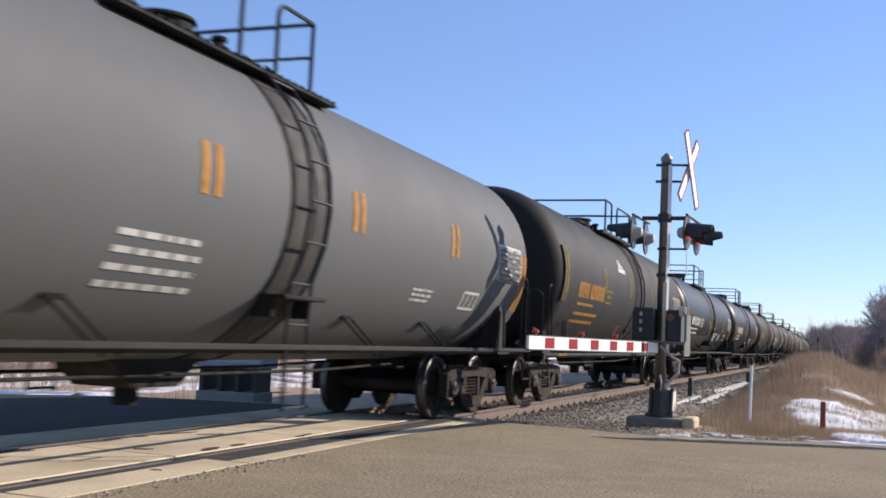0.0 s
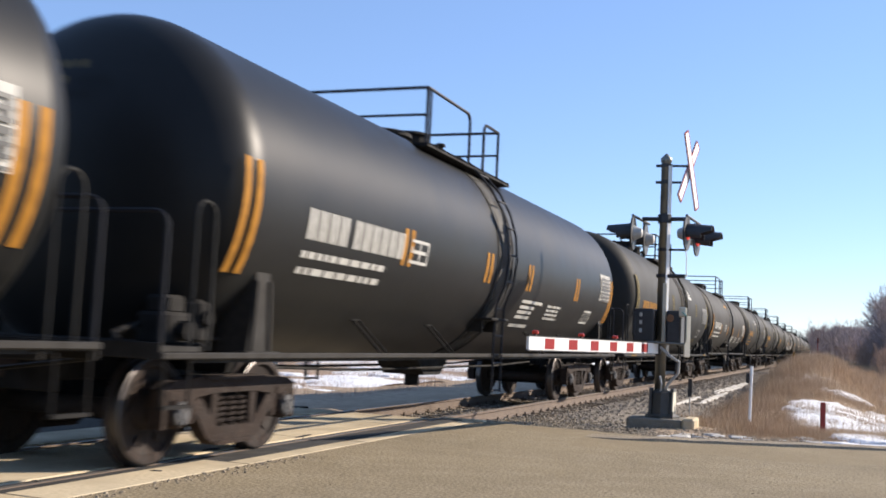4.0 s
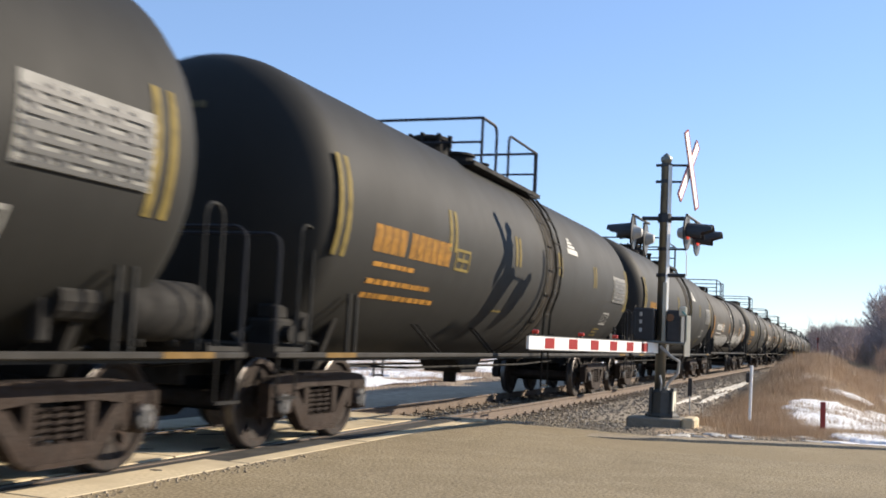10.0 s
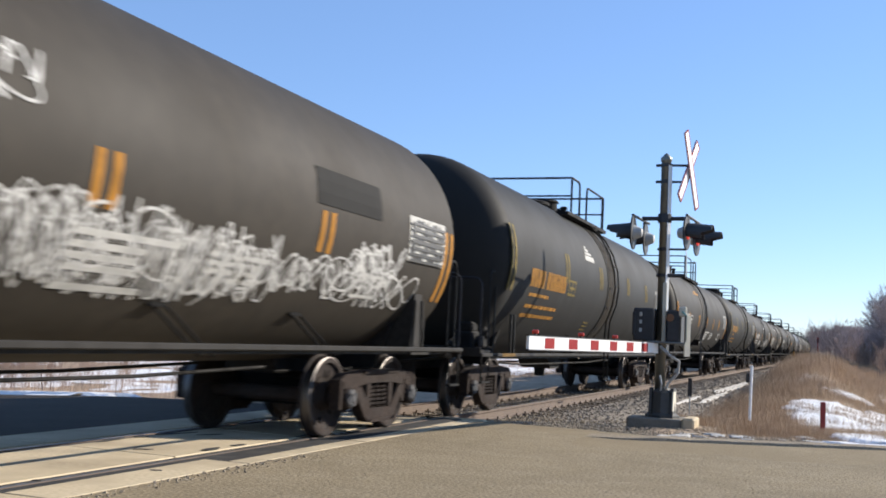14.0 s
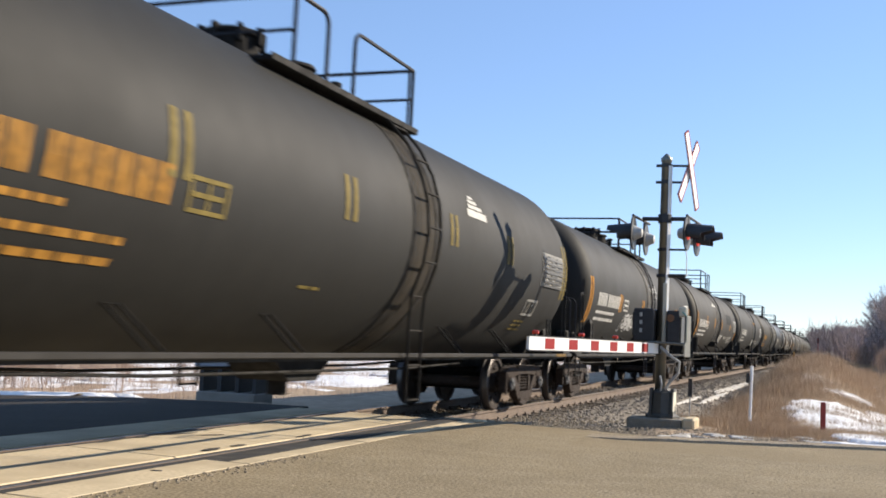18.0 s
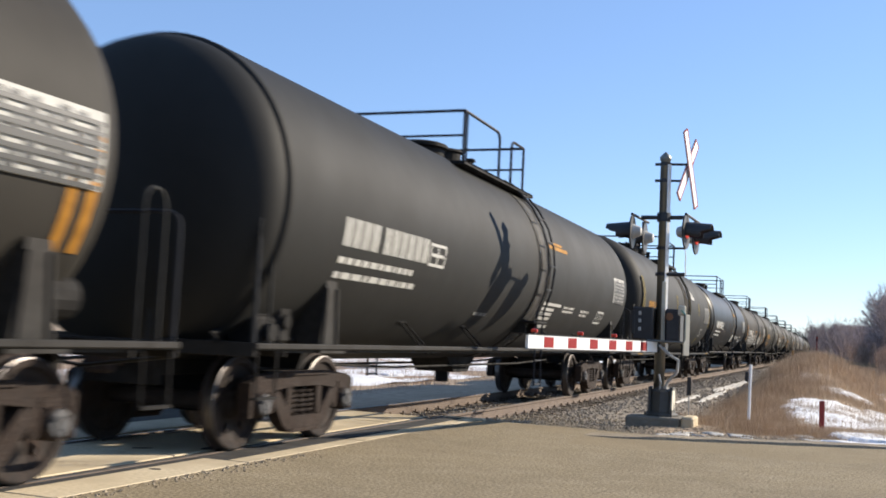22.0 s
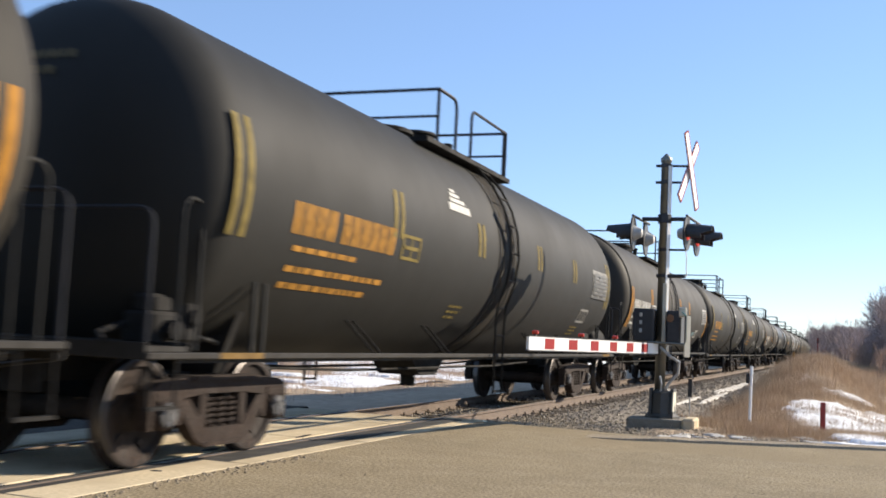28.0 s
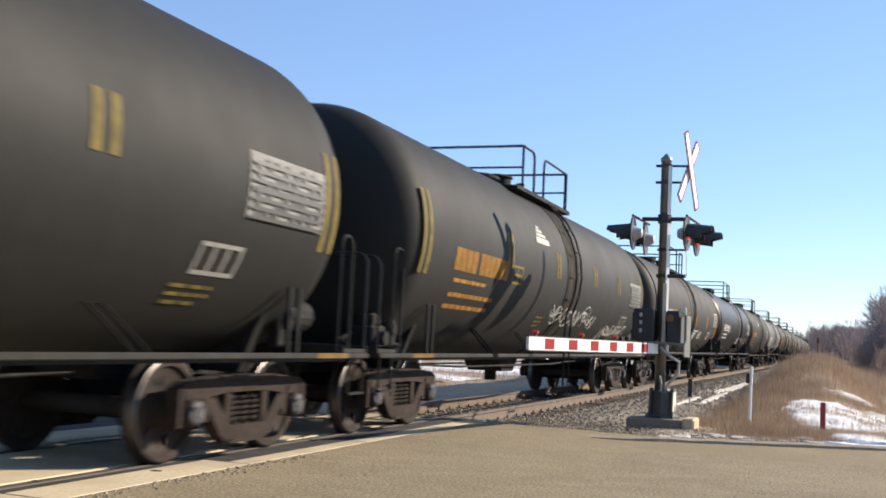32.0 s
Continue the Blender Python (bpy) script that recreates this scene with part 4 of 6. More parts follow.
# what sets single cars apart: where ladder, notices and stripes sit along the tank
AMBER_CAR = {"lad": -0.28, "notice": -2.3, "slide": 0.0, "box": -4.08}
DOMED_CAR = {"lad": 0.45, "notice": 2.45, "slide": -0.27, "box": -4.08, "dome": True}
WHITE_CAR = {"lad": -0.45, "slide": 0.0, "box": -4.08, "stripes": (-4.25, -1.24, 0.9, 4.2)}
PLAIN_CAR = {"lad": 1.06, "end": 0.75, "slide": -0.26, "box": -4.42, "blocks": (0.9, 2.35, 3.75), "yellow": 0.85, "yellow_z": 2.88}
SPECIAL = {15: {**PLAIN_CAR, "lad": 0.5, "slide": -0.58, "box": -4.82, "stretch": (1.025, -0.19)}, 0: {**WHITE_CAR, "lad": 0.55, "stripes": (-4.2, -1.2, 1.55, 4.5), "dome": True, "slim": True, "table": -2.1, "stripe_z": (2.28, 2.72), "clean": True, "end": 1.35}, 2: {**WHITE_CAR, "slim": True, "stripes": (-4.04, -1.12, 1.01, 4.2), "box": -3.84, "blocks": (1.3, 3.08, None), "splash": ((-7.3, -0.6, 0.98, 1.7),)}, 3: {**WHITE_CAR, "short": True},
           9: {**WHITE_CAR, "slim": True, "stripes": (-4.25, -1.24, 0.97, 4.28), "overpaint": ((4.12, 5.63, 2.48, 2.86),)}, 21: DOMED_CAR, 4: {**DOMED_CAR, "tag": (-2.75, 1.83)}, 7: {**DOMED_CAR, "notice": 2.1, "third": 1.25}, 8: DOMED_CAR, 12: DOMED_CAR, 16: DOMED_CAR, 6: {**AMBER_CAR, "slide": -0.3, "lad": -0.6}, 19: {**AMBER_CAR, "slide": -0.15},
           5: {"lad": -0.7, "slide": -0.38, "box": -2.93, "stripes": (-4.55, -1.62, 0.92, 4.28), "stripe_z": (1.88, 2.29), "yellow": -2.1, "blocks": (1.12, 3.22, None), "tested_z": -0.13},
           11: {"lad": -1.0, "slide": -0.6, "box": -4.6, "stripes": (-4.9, -2.23, 0.28, 2.51, 4.64), "yellow": -2.76, "blocks": (0.64, 2.38, None)},
           13: {**WHITE_CAR, "lad": -0.6, "stripes": (-4.55, -1.6, 1.24, 4.31), "slide": -0.3, "dome": True, "short": True, "slim": True}, 14: {**WHITE_CAR, "slim": True, "lad": -0.9, "slide": -0.55, "box": -4.75, "stripes": (-4.83, -2.07, 0.8, 4.5), "stripe_z": (2.12, 2.54), "yellow": -2.31, "yellow_z": 3.13, "pale": True, "end": 0.05, "tail": 7.26, "tested": (6.24, 7.5), "blocks": (0.75, 2.72, 4.41), "stretch": (0.975, -0.2), "overpaint": ((2.7, 5.2, 2.42, 2.88),)},
           18: {**WHITE_CAR, "stripes": (-4.25, -1.24, 2.7), "overpaint": ((3.5, 5.8, 2.2, 2.84),)},
           20: {"lad": -0.96, "slide": -0.9, "box": -4.81, "stripes": (-5.0, -2.24, 0.51, 2.71), "stripe_z": (2.32, 2.74), "end": 0.03, "blocks": (0.62, 2.75, None), "blobs": ((-2.47, 1.79, 0.24, 0.15), (-2.28, 1.78, 0.2, 0.14), (4.9, 1.72, 0.32, 0.07))}}
STYLE_OF = {"amber": AMBER_CAR, "white": WHITE_CAR, "plain": PLAIN_CAR, "": {"lad": -0.4}}

# leading car first; what each looks like as it comes by
PLAN = [("grey", "white", 0), ("dark", "amber", 0), ("black", "white", 0), ("black", "white", 0), ("dark", "amber", 0), ("brown", "white", 0), ("dark", "amber", 0),
        ("dark", "amber", 0), ("dark", "amber", 0), ("tan", "white", 2), ("dark", "amber", 0), ("brown", "white", 0), ("dark", "amber", 0), ("dark", "white", 3),
        ("brown", "white", 0), ("dark", "plain", 0), ("dark", "amber", 0), ("black", "plain", 0), ("brown", "white", 1), ("dark", "amber", 0), ("brown", "white", 0),
        ("dark", "amber", 0), ("dark", "amber", 4), ("brown", "white", 0), ("black", "plain", 0), ("dark", "amber", 0), ("grey", "white", 0), ("dark", "amber", 0)]
while len(PLAN) < 46:
    PLAN.append((random.Random(len(PLAN)).choice(("dark", "dark", "brown", "black")), random.Random(len(PLAN) + 99).choice(("amber", "white", "plain")), 0))
for i, (tone, kind, spray) in enumerate(PLAN):
    kind = kind if i < 36 else ""
    tank_car(tone, kind, i + 1, spray, i < 29, SPECIAL.get(i) or STYLE_OF[kind])


# ---- the line: straight past the crossing, then bending gently away
BEND_AT, BEND_R = 175.0, 5200.0


def along(s):
    """Place and heading (degrees) at s metres up the line."""
    if s <= BEND_AT:
        return Vector((0, s, 0)), 0.0
    a = (s - BEND_AT) / BEND_R
    return Vector((-BEND_R * (1 - math.cos(a)), BEND_AT + BEND_R * math.sin(a), 0)), math.degrees(a)


STATIONS = [-140, -60, -20, 20, 60, 120, 175, 220, 270, 330, 400, 480, 570, 680, 800]


def ribbon(bm, profile, s0, s1, step=None):
    """Sweeps an open outline of (x, z) along the line."""
    st = [s0] + [s for s in STATIONS if s0 < s < s1] + [s1]
    rings = []
    for s in st:
        p, h = along(s)
        rings.append([bm.verts.new(p + pose(0, 0, 0, 0, 0, h) @ Vector((x, 0, z))) for x, z in profile])
    for a, b in zip(rings, rings[1:]):
        for i in range(len(profile) - 1):
            bm.faces.new((a[i], b[i], b[i + 1], a[i + 1]))
    return bm


track = thing("railway_track", "single railway track with worn steel rails", "railway track", kind="structure")
for s in (1, -1):
    c = s * 0.7525
    bm = bmesh.new()
    ribbon(bm, [(c - 0.07, -0.18), (c - 0.07, -0.165), (c - 0.012, -0.14), (c - 0.012, -0.05), (c - 0.037, -0.035), (c - 0.037, -0.006), (c - 0.028, -0.001)], -140, 800)
    ribbon(bm, [(c + 0.028, -0.001), (c + 0.037, -0.006), (c + 0.037, -0.035), (c + 0.012, -0.05), (c + 0.012, -0.14), (c + 0.07, -0.165), (c + 0.07, -0.18)], -140, 800)
    part("rail_web", bm, RAILRUST, track)
    bm = bmesh.new()
    ribbon(bm, [(c - 0.028, -0.001), (c, 0.0), (c + 0.028, -0.001)], -140, 800)
    part("rail_head", bm, STEEL, track)

bm = bmesh.new()
ribbon(bm, [(-4.2, -0.62), (-3.4, -0.60), (-1.95, -0.22), (-1.2, -0.185), (1.2, -0.185), (1.95, -0.22), (3.0, -0.52), (3.8, -0.56)], 14.6, 800)
part("ballast_bed", bm, BEDSTONE, track, smooth=False)
bm = bmesh.new()
ribbon(bm, [(-4.2, -0.62), (-3.4, -0.60), (-1.95, -0.22), (-1.2, -0.185), (1.2, -0.185), (1.95, -0.22), (3.0, -0.52), (3.8, -0.56)], -140, -9)
part("ballast_bed", bm, BEDSTONE, track)


# ---- ground: one sheet to the horizon
def road_edge(x):
    """The road's far edge, y at x."""
    if x < -1.5:
        return 14.7 + min(2.2, 0.42 * (-1.5 - x))
    if x < 4.5:
        return 14.55 - 0.1 * x
    return 14.1 + 0.38 * (x - 4.5)


def hump(x):
    """The road beyond the track runs down from the crossing."""
    return -0.052 * max(0.0, min(11.5, -1.6 - x))


def ease(v):
    v = max(0.0, min(1.0, v))
    return v * v * (3 - 2 * v)


def berm(x, y):
    """A grassy bank that rises beside the ballast up the line."""
    return 0.92 * ease((y - 19) / 24) * (1 - 0.7 * ease((y - 58) / 40)) * ease((x - 3.5) / 1.3) * (1 - ease((x - 5.5) / 2.4))


def land(x, y):
    """Height of the ground away from road and rails."""
    e = y - road_edge(x) if y > 3 else -9.5 - y
    fall = max(0.0, min(1.0, (e - (1.8 if x > 0 else 0.0)) / 5.0))
    z = -0.03 - 0.34 * fall * fall * (3 - 2 * fall) + hump(x)
    if x < 0:
        z = max(z, -0.62)
    if x > 6.5:
        z -= 0.25 * fall * min(1, (x - 6.5) / 3)
    if e > 0.3 and abs(x) < 60 and y < 200:
        z += (0.10 * noise.noise((x * 0.35, y * 0.35, 3)) + 0.03 * noise.noise((x * 1.1, y * 1.1, 7))) * min(1, e / 2.5)
    if y > 30:
        z += min(1.0, (y - 30) / 60) * 0.35 * (1 if x > 4 else 0.5) * max(0, min(1, (abs(x) - 3) / 3))
    return z + (berm(x, y) if x > 3.5 else 0.0)


def ground_sheet():
    xs = [-3000, -1200, -500, -200, -90, -50, -34] + [-26 + i for i in range(30)] + [3.61 + 0.3 * i for i in range(30)] + [13 + i for i in range(14)] + [30, 36, 44, 60, 90, 160, 400, 1200, 3000]
    ys = [-3000, -900, -300, -100, -40, -20, -12, -10] + [-9.4, 0, 8, 12] + [13 + 0.5 * i for i in range(24)] + [25 + i * 1.5 for i in range(20)] + [60, 75, 95, 120, 160, 220, 300, 420, 600, 1000, 1800, 3600]
    bm = bmesh.new()
    grid = []
    for y in ys:
        row = []
        for x in xs:
            e = y - road_edge(x) if y > 3 else -9.5 - y
            z = land(x, y)
            if abs(x) < 3.6:
                z = min(z, -0.64)
            elif e < 0:
                z = -0.05 + hump(x)
            row.append(bm.verts.new((x, y, z)))
        grid.append(row)
    for a, b in zip(grid, grid[1:]):
        for i in range(len(xs) - 1):
            bm.faces.new((a[i], a[i + 1], b[i + 1], b[i]))
    return bm


ground = part("ground", ground_sheet(), EARTH, smooth=True)
tagged(ground, "flat winter ground with dead brown grass", "ground", kind="structure")


def strip(bm, x0, x1, y0, edge, z=0.0, n=24, depth=0.25):
    """A slab of road from y0 up to its far edge, with side faces."""
    top = []
    for i in range(n + 1):
        x = x0 + (x1 - x0) * i / n
        top.append((x, edge(x)))
    a = [bm.verts.new((x, y0, z + hump(x))) for x, _ in top]
    b = [bm.verts.new((x, y + 0.05 * noise.noise((x * 1.7, 0, 0)), z + hump(x))) for x, y in top]
    c = [bm.verts.new((x, y + 0.12, z + hump(x) - depth)) for x, y in top]
    for i in range(n):
        bm.faces.new((a[i], a[i + 1], b[i + 1], b[i]))
        bm.faces.new((b[i], b[i + 1], c[i + 1], c[i]))
    return bm


bm = bmesh.new()
strip(bm, 1.40, 60, -9.0, road_edge, 0.0, 80)
tagged(part("road", bm, ASPHALT), "sandy worn asphalt road at a level crossing", "road", kind="structure")
bm = bmesh.new()
strip(bm, -60, -1.56, -9.0, road_edge, 0.0, 60)
tagged(part("road_beyond", bm, BLACKTOP), "dark asphalt road beyond the track", "road", kind="structure")

def shoulder():
    """A low gravel shoulder that stands a little above the worn road."""
    bm = bmesh.new()
    front, back = [], []
    for i in range(61):
        x = 3.2 + 9.0 * i / 60
        y = 13.0 + 0.47 * (x - 3.2) + 0.06 * noise.noise((x * 2.2, 5, 0)) if x > 3.7 else 13.0 + 0.47 * (x - 3.2) + (3.7 - x) * 0.6
        h = 0.034 * min(1, (x - 3.2) / 0.8) + 0.012 * noise.noise((x * 3, 2, 0))
        front.append((bm.verts.new((x, y, -0.01)), bm.verts.new((x, y + 0.02, max(0.002, h))), bm.verts.new((x, y + 0.5, max(0.002, h * 0.8)))))
        back.append(bm.verts.new((x, max(y + 0.7, road_edge(x) + 0.1), -0.03)))
    for i in range(60):
        for k in (0, 1):
            bm.faces.new((front[i][k], front[i + 1][k], front[i + 1][k + 1], front[i][k + 1]))
        bm.faces.new((front[i][2], front[i + 1][2], back[i + 1], back[i]))
    return bm


tagged(part("road_shoulder", shoulder(), SHOULDER), "low gravelly shoulder along the road edge", "road shoulder", kind="structure")



def edge_band():
    """A darker tone of tarmac in a ragged band along the road's far edge."""
    bm = bmesh.new()
    a, b = [], []
    for i in range(71):
        x = 1.6 + 11.0 * i / 70
        back = 14.3 if x < 3.2 else 13.02 + 0.47 * (x - 3.2)
        w = min(1.9, 0.25 + 0.45 * (x - 1.6)) + 0.5 * noise.noise((x * 0.9, 3, 1)) + 0.12 * noise.noise((x * 4, 3, 5))
        a.append(bm.verts.new((x, back - max(0.1, w), 0.001)))
        b.append(bm.verts.new((x, back + 0.02, 0.001)))
    for i in range(70):
        bm.faces.new((a[i], a[i + 1], b[i + 1], b[i]))
    return bm


tagged(part("road_wear", edge_band(), DARKROAD), "darker tarmac along the road edge", "road", kind="structure")

# crossing panels, edge to edge between the flangeways
crossing = thing("crossing_surface", "sandy concrete level crossing panels with black flangeways", "level crossing", kind="structure")


def slab(x0, x1, y0, y1, mat, name, top=0.0, worn=0.0):
    bm = bmesh.new()
    box(bm, x0, x1, y0 + 0.006, y1 - 0.006, -0.2, top, bevel=0.012)
    return part(name, bm, mat, crossing)


y = -9.0
while y < 14.2:
    e = min(y + 2.44, 14.35)
    slab(-0.62, 0.615, y, e, CONCRETE, "gauge_panel", -0.004)
    slab(0.93 if y < 7.5 else 1.16, 1.395, y, e, CONCRETE, "outer_panel", 0.002)
    slab(-1.55, -0.86, y, e, CONCRETE, "outer_panel", 0.002)
    y = e
for x0, x1, tp, mt in ((0.795, 0.926, -0.004, RUBBER), (-0.856, -0.795, -0.03, RUBBER), (0.62, 0.712, -0.012, RUBBER), (-0.712, -0.625, -0.012, RUBBER)):
    slab(x0, x1, -9.0, 14.3, mt, "flangeway_filler", tp)
bm = bmesh.new()
box(bm, 0.86, 1.5, 14.33, 14.52, -0.2, 0.02, bevel=0.03)
part("end_block", bm, CONCRETE, crossing, "pale concrete end block")
bm = bmesh.new()
prism(bm, [(8.06, -0.01), (14.33, -0.01), (14.33, 0.012), (9.2, 0.006), (8.06, -0.004)], 0.93, 1.156)
part("rubber_skirt", bm, RUBBER, crossing, "black rubber strip lying along the rail")


def blot(x, y, long, wide, turn, seed, name, label):
    """A thin ragged patch lying on the panels."""
    bm = bmesh.new()
    rim = []
    for i in range(14):
        a = 2 * math.pi * i / 14
        k = 1 + 0.5 * noise.noise((math.cos(a) * 2 + seed, math.sin(a) * 2, seed))
        p = pose(x, y, 0, 0, 0, turn) @ Vector((long * k * math.cos(a), wide * k * math.sin(a), 0))
        rim.append((bm.verts.new((p.x, p.y, 0.001)), bm.verts.new((p.x * 0.96 + x * 0.04, p.y * 0.96 + y * 0.04, 0.006))))
    bm.faces.new([b for _, b in rim])
    for i in range(14):
        a, b = rim[i], rim[(i + 1) % 14]
        bm.faces.new((a[0], b[0], b[1], a[1]))
    bmesh.ops.recalc_face_normals(bm, faces=bm.faces)
    part(name, bm, RUBBER, crossing, label)


# cracks and chips, drawn as thin black patches laid on the panels
for k, (x, y, a, b, turn) in enumerate(((-0.62, 8.75, 0.28, 0.05, 100), (-0.60, 9.2, 0.10, 0.05, 90), (-0.52, 9.7, 0.30, 0.02, 75), (0.56, 8.75, 0.16, 0.05, 95), (0.56, 9.25, 0.10, 0.035, 80), (0.58, 10.6, 0.2, 0.03, 95),
                                        (0.72, 6.2, 0.035, 0.03, 0), (-0.2, 9.9, 0.16, 0.015, 60), (-0.58, 11.6, 0.25, 0.03, 92), (0.1, 8.3, 0.09, 0.02, 40), (1.05, 7.2, 0.05, 0.03, 10))):
    blot(x, y, a, b, turn, k * 1.9 + 2, "tar_patch", "thin black patch marking a crack in the panels")


# ---- crossing signal: mast, lamps, crossed boards, gate
SKEW = 4.0


def rod(bm, a, b, r, n=10):
    return tube(bm, [a, b], r, n)


sig = thing("crossing_signal", "grey crossing signal mast with hooded red lamps and crossed boards", "crossing signal", at=pose(3.62, 16.75, 0))
bm = bmesh.new()
box(bm, -0.44, 0.40, -0.42, 0.42, -0.45, 0.09, bevel=0.02)
part("foundation", bm, material("grey_foundation", (0.21, 0.185, 0.145), 0.95, stain=(0.13, 0.115, 0.09), stain_amount=0.6, stain_size=3, bump=0.4), sig, "weathered concrete foundation slab")
bm = bmesh.new()
box(bm, 0.41, 0.60, -0.44, 0.22, -0.4, 0.12, bevel=0.03)
part("foundation_block", bm, CONCRETE, sig, "pale concrete block beside the foundation")
bm = bmesh.new()
for x in (-0.17, 0.17):
    prism(bm, [(-0.2, 0.09), (-0.15, 0.55), (0.15, 0.55), (0.2, 0.09)], x - 0.02, x + 0.02)
lathe(bm, [(0.09, 0.27), (0.12, 0.27), (0.16, 0.215), (0.48, 0.175), (0.52, 0.13), (0.56, 0.09)], 8, "z")
bmesh.ops.translate(bm, vec=(0.05, 0, 0), verts=bm.verts)
part("pedestal", bm, material("dark_pedestal_paint", (0.05, 0.048, 0.042), 0.6, stain=(0.09, 0.08, 0.065), stain_amount=0.5, stain_size=4), sig, "dark cast-iron junction pedestal")
# added pale plate: the pedestal's sunlit side, put into colour
bm = bmesh.new()
prism(bm, [(-0.21, 0.2), (-0.16, 0.5), (0.10, 0.5), (0.15, 0.2)], 0.225, 0.242)
part("pedestal_door", bm, YELLOWBOX, sig, "pale plate for the pedestal's sunlit side")
bm = bmesh.new()
lathe(bm, [(0.5, 0.084), (4.18, 0.078), (4.2, 0.09), (4.25, 0.09), (4.29, 0.05), (4.33, 0.01)], 24, "z")
part("mast", bm, MAST, sig, smooth=True)
bm = bmesh.new()
box(bm, -0.038, 0.038, -0.008, 0.008, 1.3, 4.12, pose(0.075, -0.05, 0, 0, 0, 55), bevel=0.003)
part("mast_conduit", bm, BOARD, sig, "pale flat conduit strapped up the mast")
for z, w in ((4.13, 0.2), (3.86, 0.2), (1.44, 0.16)):
    bm = bmesh.new()
    lathe(bm, [(z - 0.03, 0.082), (z + 0.03, 0.082)], 14, "z")
    box(bm, -0.16, 0.1, -0.02, 0.02, z - 0.02, z + 0.02)
    part("mast_clamp", bm, IRON, sig)
for z, x, r in ((2.76, 0.36, 0.018), (2.34, 0.36, 0.032)):
    bm = bmesh.new()
    rod(bm, (-0.1, -0.02, z), (x, -0.05, z), r)
    lathe(bm, [(z - 0.025, 0.088), (z + 0.025, 0.088)], 14, "z")
    part("side_bracket", bm, IRON, sig)
bm = bmesh.new()
tube(bm, [(0.40, -0.5, 2.78), (0.43, -0.5, 2.6), (0.40, -0.3, 2.45), (0.38, -0.06, 2.34)], 0.008, 5)
part("lamp_cable", bm, BOARD, sig, "thin pale cable hanging from the lamps")

# crossed boards, edge-on to the road's side
xb = Vector((0.365, 0.12, 4.06))
turn = pose(0, 0, 0, 0, 0, -11.0)
for sgn, deg in ((1, -62), (-1, 50)):
    m = Matrix.Translation(xb + Vector((0.022 * sgn, 0, 0))) @ turn @ Matrix.Rotation(radians(deg), 4, "X")
    bm = bmesh.new()
    box(bm, -0.009, 0.009, -0.66, 0.66, -0.09, 0.09, m, bevel=0.004)
    b = part("cross_board", bm, BOARD, sig, "white board of a railway crossbuck")
    bm = bmesh.new()
    for q in (-1, 1):
        for z in (-0.083, 0.083):
            box(bm, q * 0.0095 - 0.002, q * 0.0095 + 0.002, -0.66, 0.66, z - 0.012, z + 0.012, m)
        for y in (-0.652, 0.652):
            box(bm, q * 0.0095 - 0.002, q * 0.0095 + 0.002, y - 0.012, y + 0.012, -0.09, 0.09, m)
    part("red_border", bm, RED, b)
bm = bmesh.new()
rod(bm, (0, 0, 4.13), (0.35, 0.06, 4.13), 0.02)
rod(bm, (0, 0, 3.86), (0.34, 0.05, 3.86), 0.02)
part("board_bracket", bm, IRON, sig)

# lamp arms and lamps
bm = bmesh.new()
rod(bm, (-0.36, 0, 3.26), (0.40, 0, 3.26), 0.035)
lathe(bm, [(3.19, 0.11), (3.33, 0.11)], 14, "z")
part("cross_arm", bm, IRON, sig)


def lamp(at, face, lit, label=""):
    """A hooded lamp before its round backboard, facing along +x (face 1) or -x."""
    m = Matrix.Translation(at) @ pose(0, 0, 0, 0, 0, (-SKEW if face > 0 else 180 + 1))
    bm = bmesh.new()
    lathe(bm, [(-0.012, 0.265), (0.0, 0.27), (0.012, 0.265)], 28, "x")
    bmesh.ops.transform(bm, matrix=m, verts=bm.verts)
    head = part("backboard", bm, IRON, sig, label or "round black lamp backboard")
    bm = bmesh.new()
    lathe(bm, [(-0.15, 0.03), (-0.135, 0.07), (-0.06, 0.10), (-0.012, 0.125)], 16, "x")
    bmesh.ops.transform(bm, matrix=m, verts=bm.verts)
    part("lamp_housing", bm, GREYPAINT, head, "pale grey lamp housing")
    bm = bmesh.new()
    lathe(bm, [(0.012, 0.105), (0.03, 0.10), (0.045, 0.07), (0.05, 0.01)], 18, "x")
    bmesh.ops.transform(bm, matrix=m, verts=bm.verts)
    part("lens", bm, LENS_RED if lit else LENS_DIM, head, "red lamp lens")
    bm = bmesh.new()
    n, ring0, ring1 = 14, [], []
    for i in range(n + 1):
        a = radians(-25 + 230 * i / n)
        lng = 0.40 if 20 < math.degrees(a) < 160 else 0.24
        ring0.append((Vector((0.012, 0.15 * math.cos(a), 0.15 * math.sin(a))), Vector((lng, 0.145 * math.cos(a), 0.145 * math.sin(a) - 0.03))))
    for k, th in ((0, 0.0), (1, 0.008)):
        ring1.append([[bm.verts.new(v * 1.0 + Vector((0, th * math.cos(radians(-25 + 230 * i / n)), th * math.sin(radians(-25 + 230 * i / n))))) for v in ring0[i]] for i in range(n + 1)])
    for i in range(n):
        for k in (0, 1):
            q = ring1[k]
            bm.faces.new((q[i][0], q[i][1], q[i + 1][1], q[i + 1][0]))
        bm.faces.new((ring1[0][i][1], ring1[1][i][1], ring1[1][i + 1][1], ring1[0][i + 1][1]))
    bmesh.ops.transform(bm, matrix=m, verts=bm.verts)
    part("hood", bm, IRON, head, "black sheet hood")


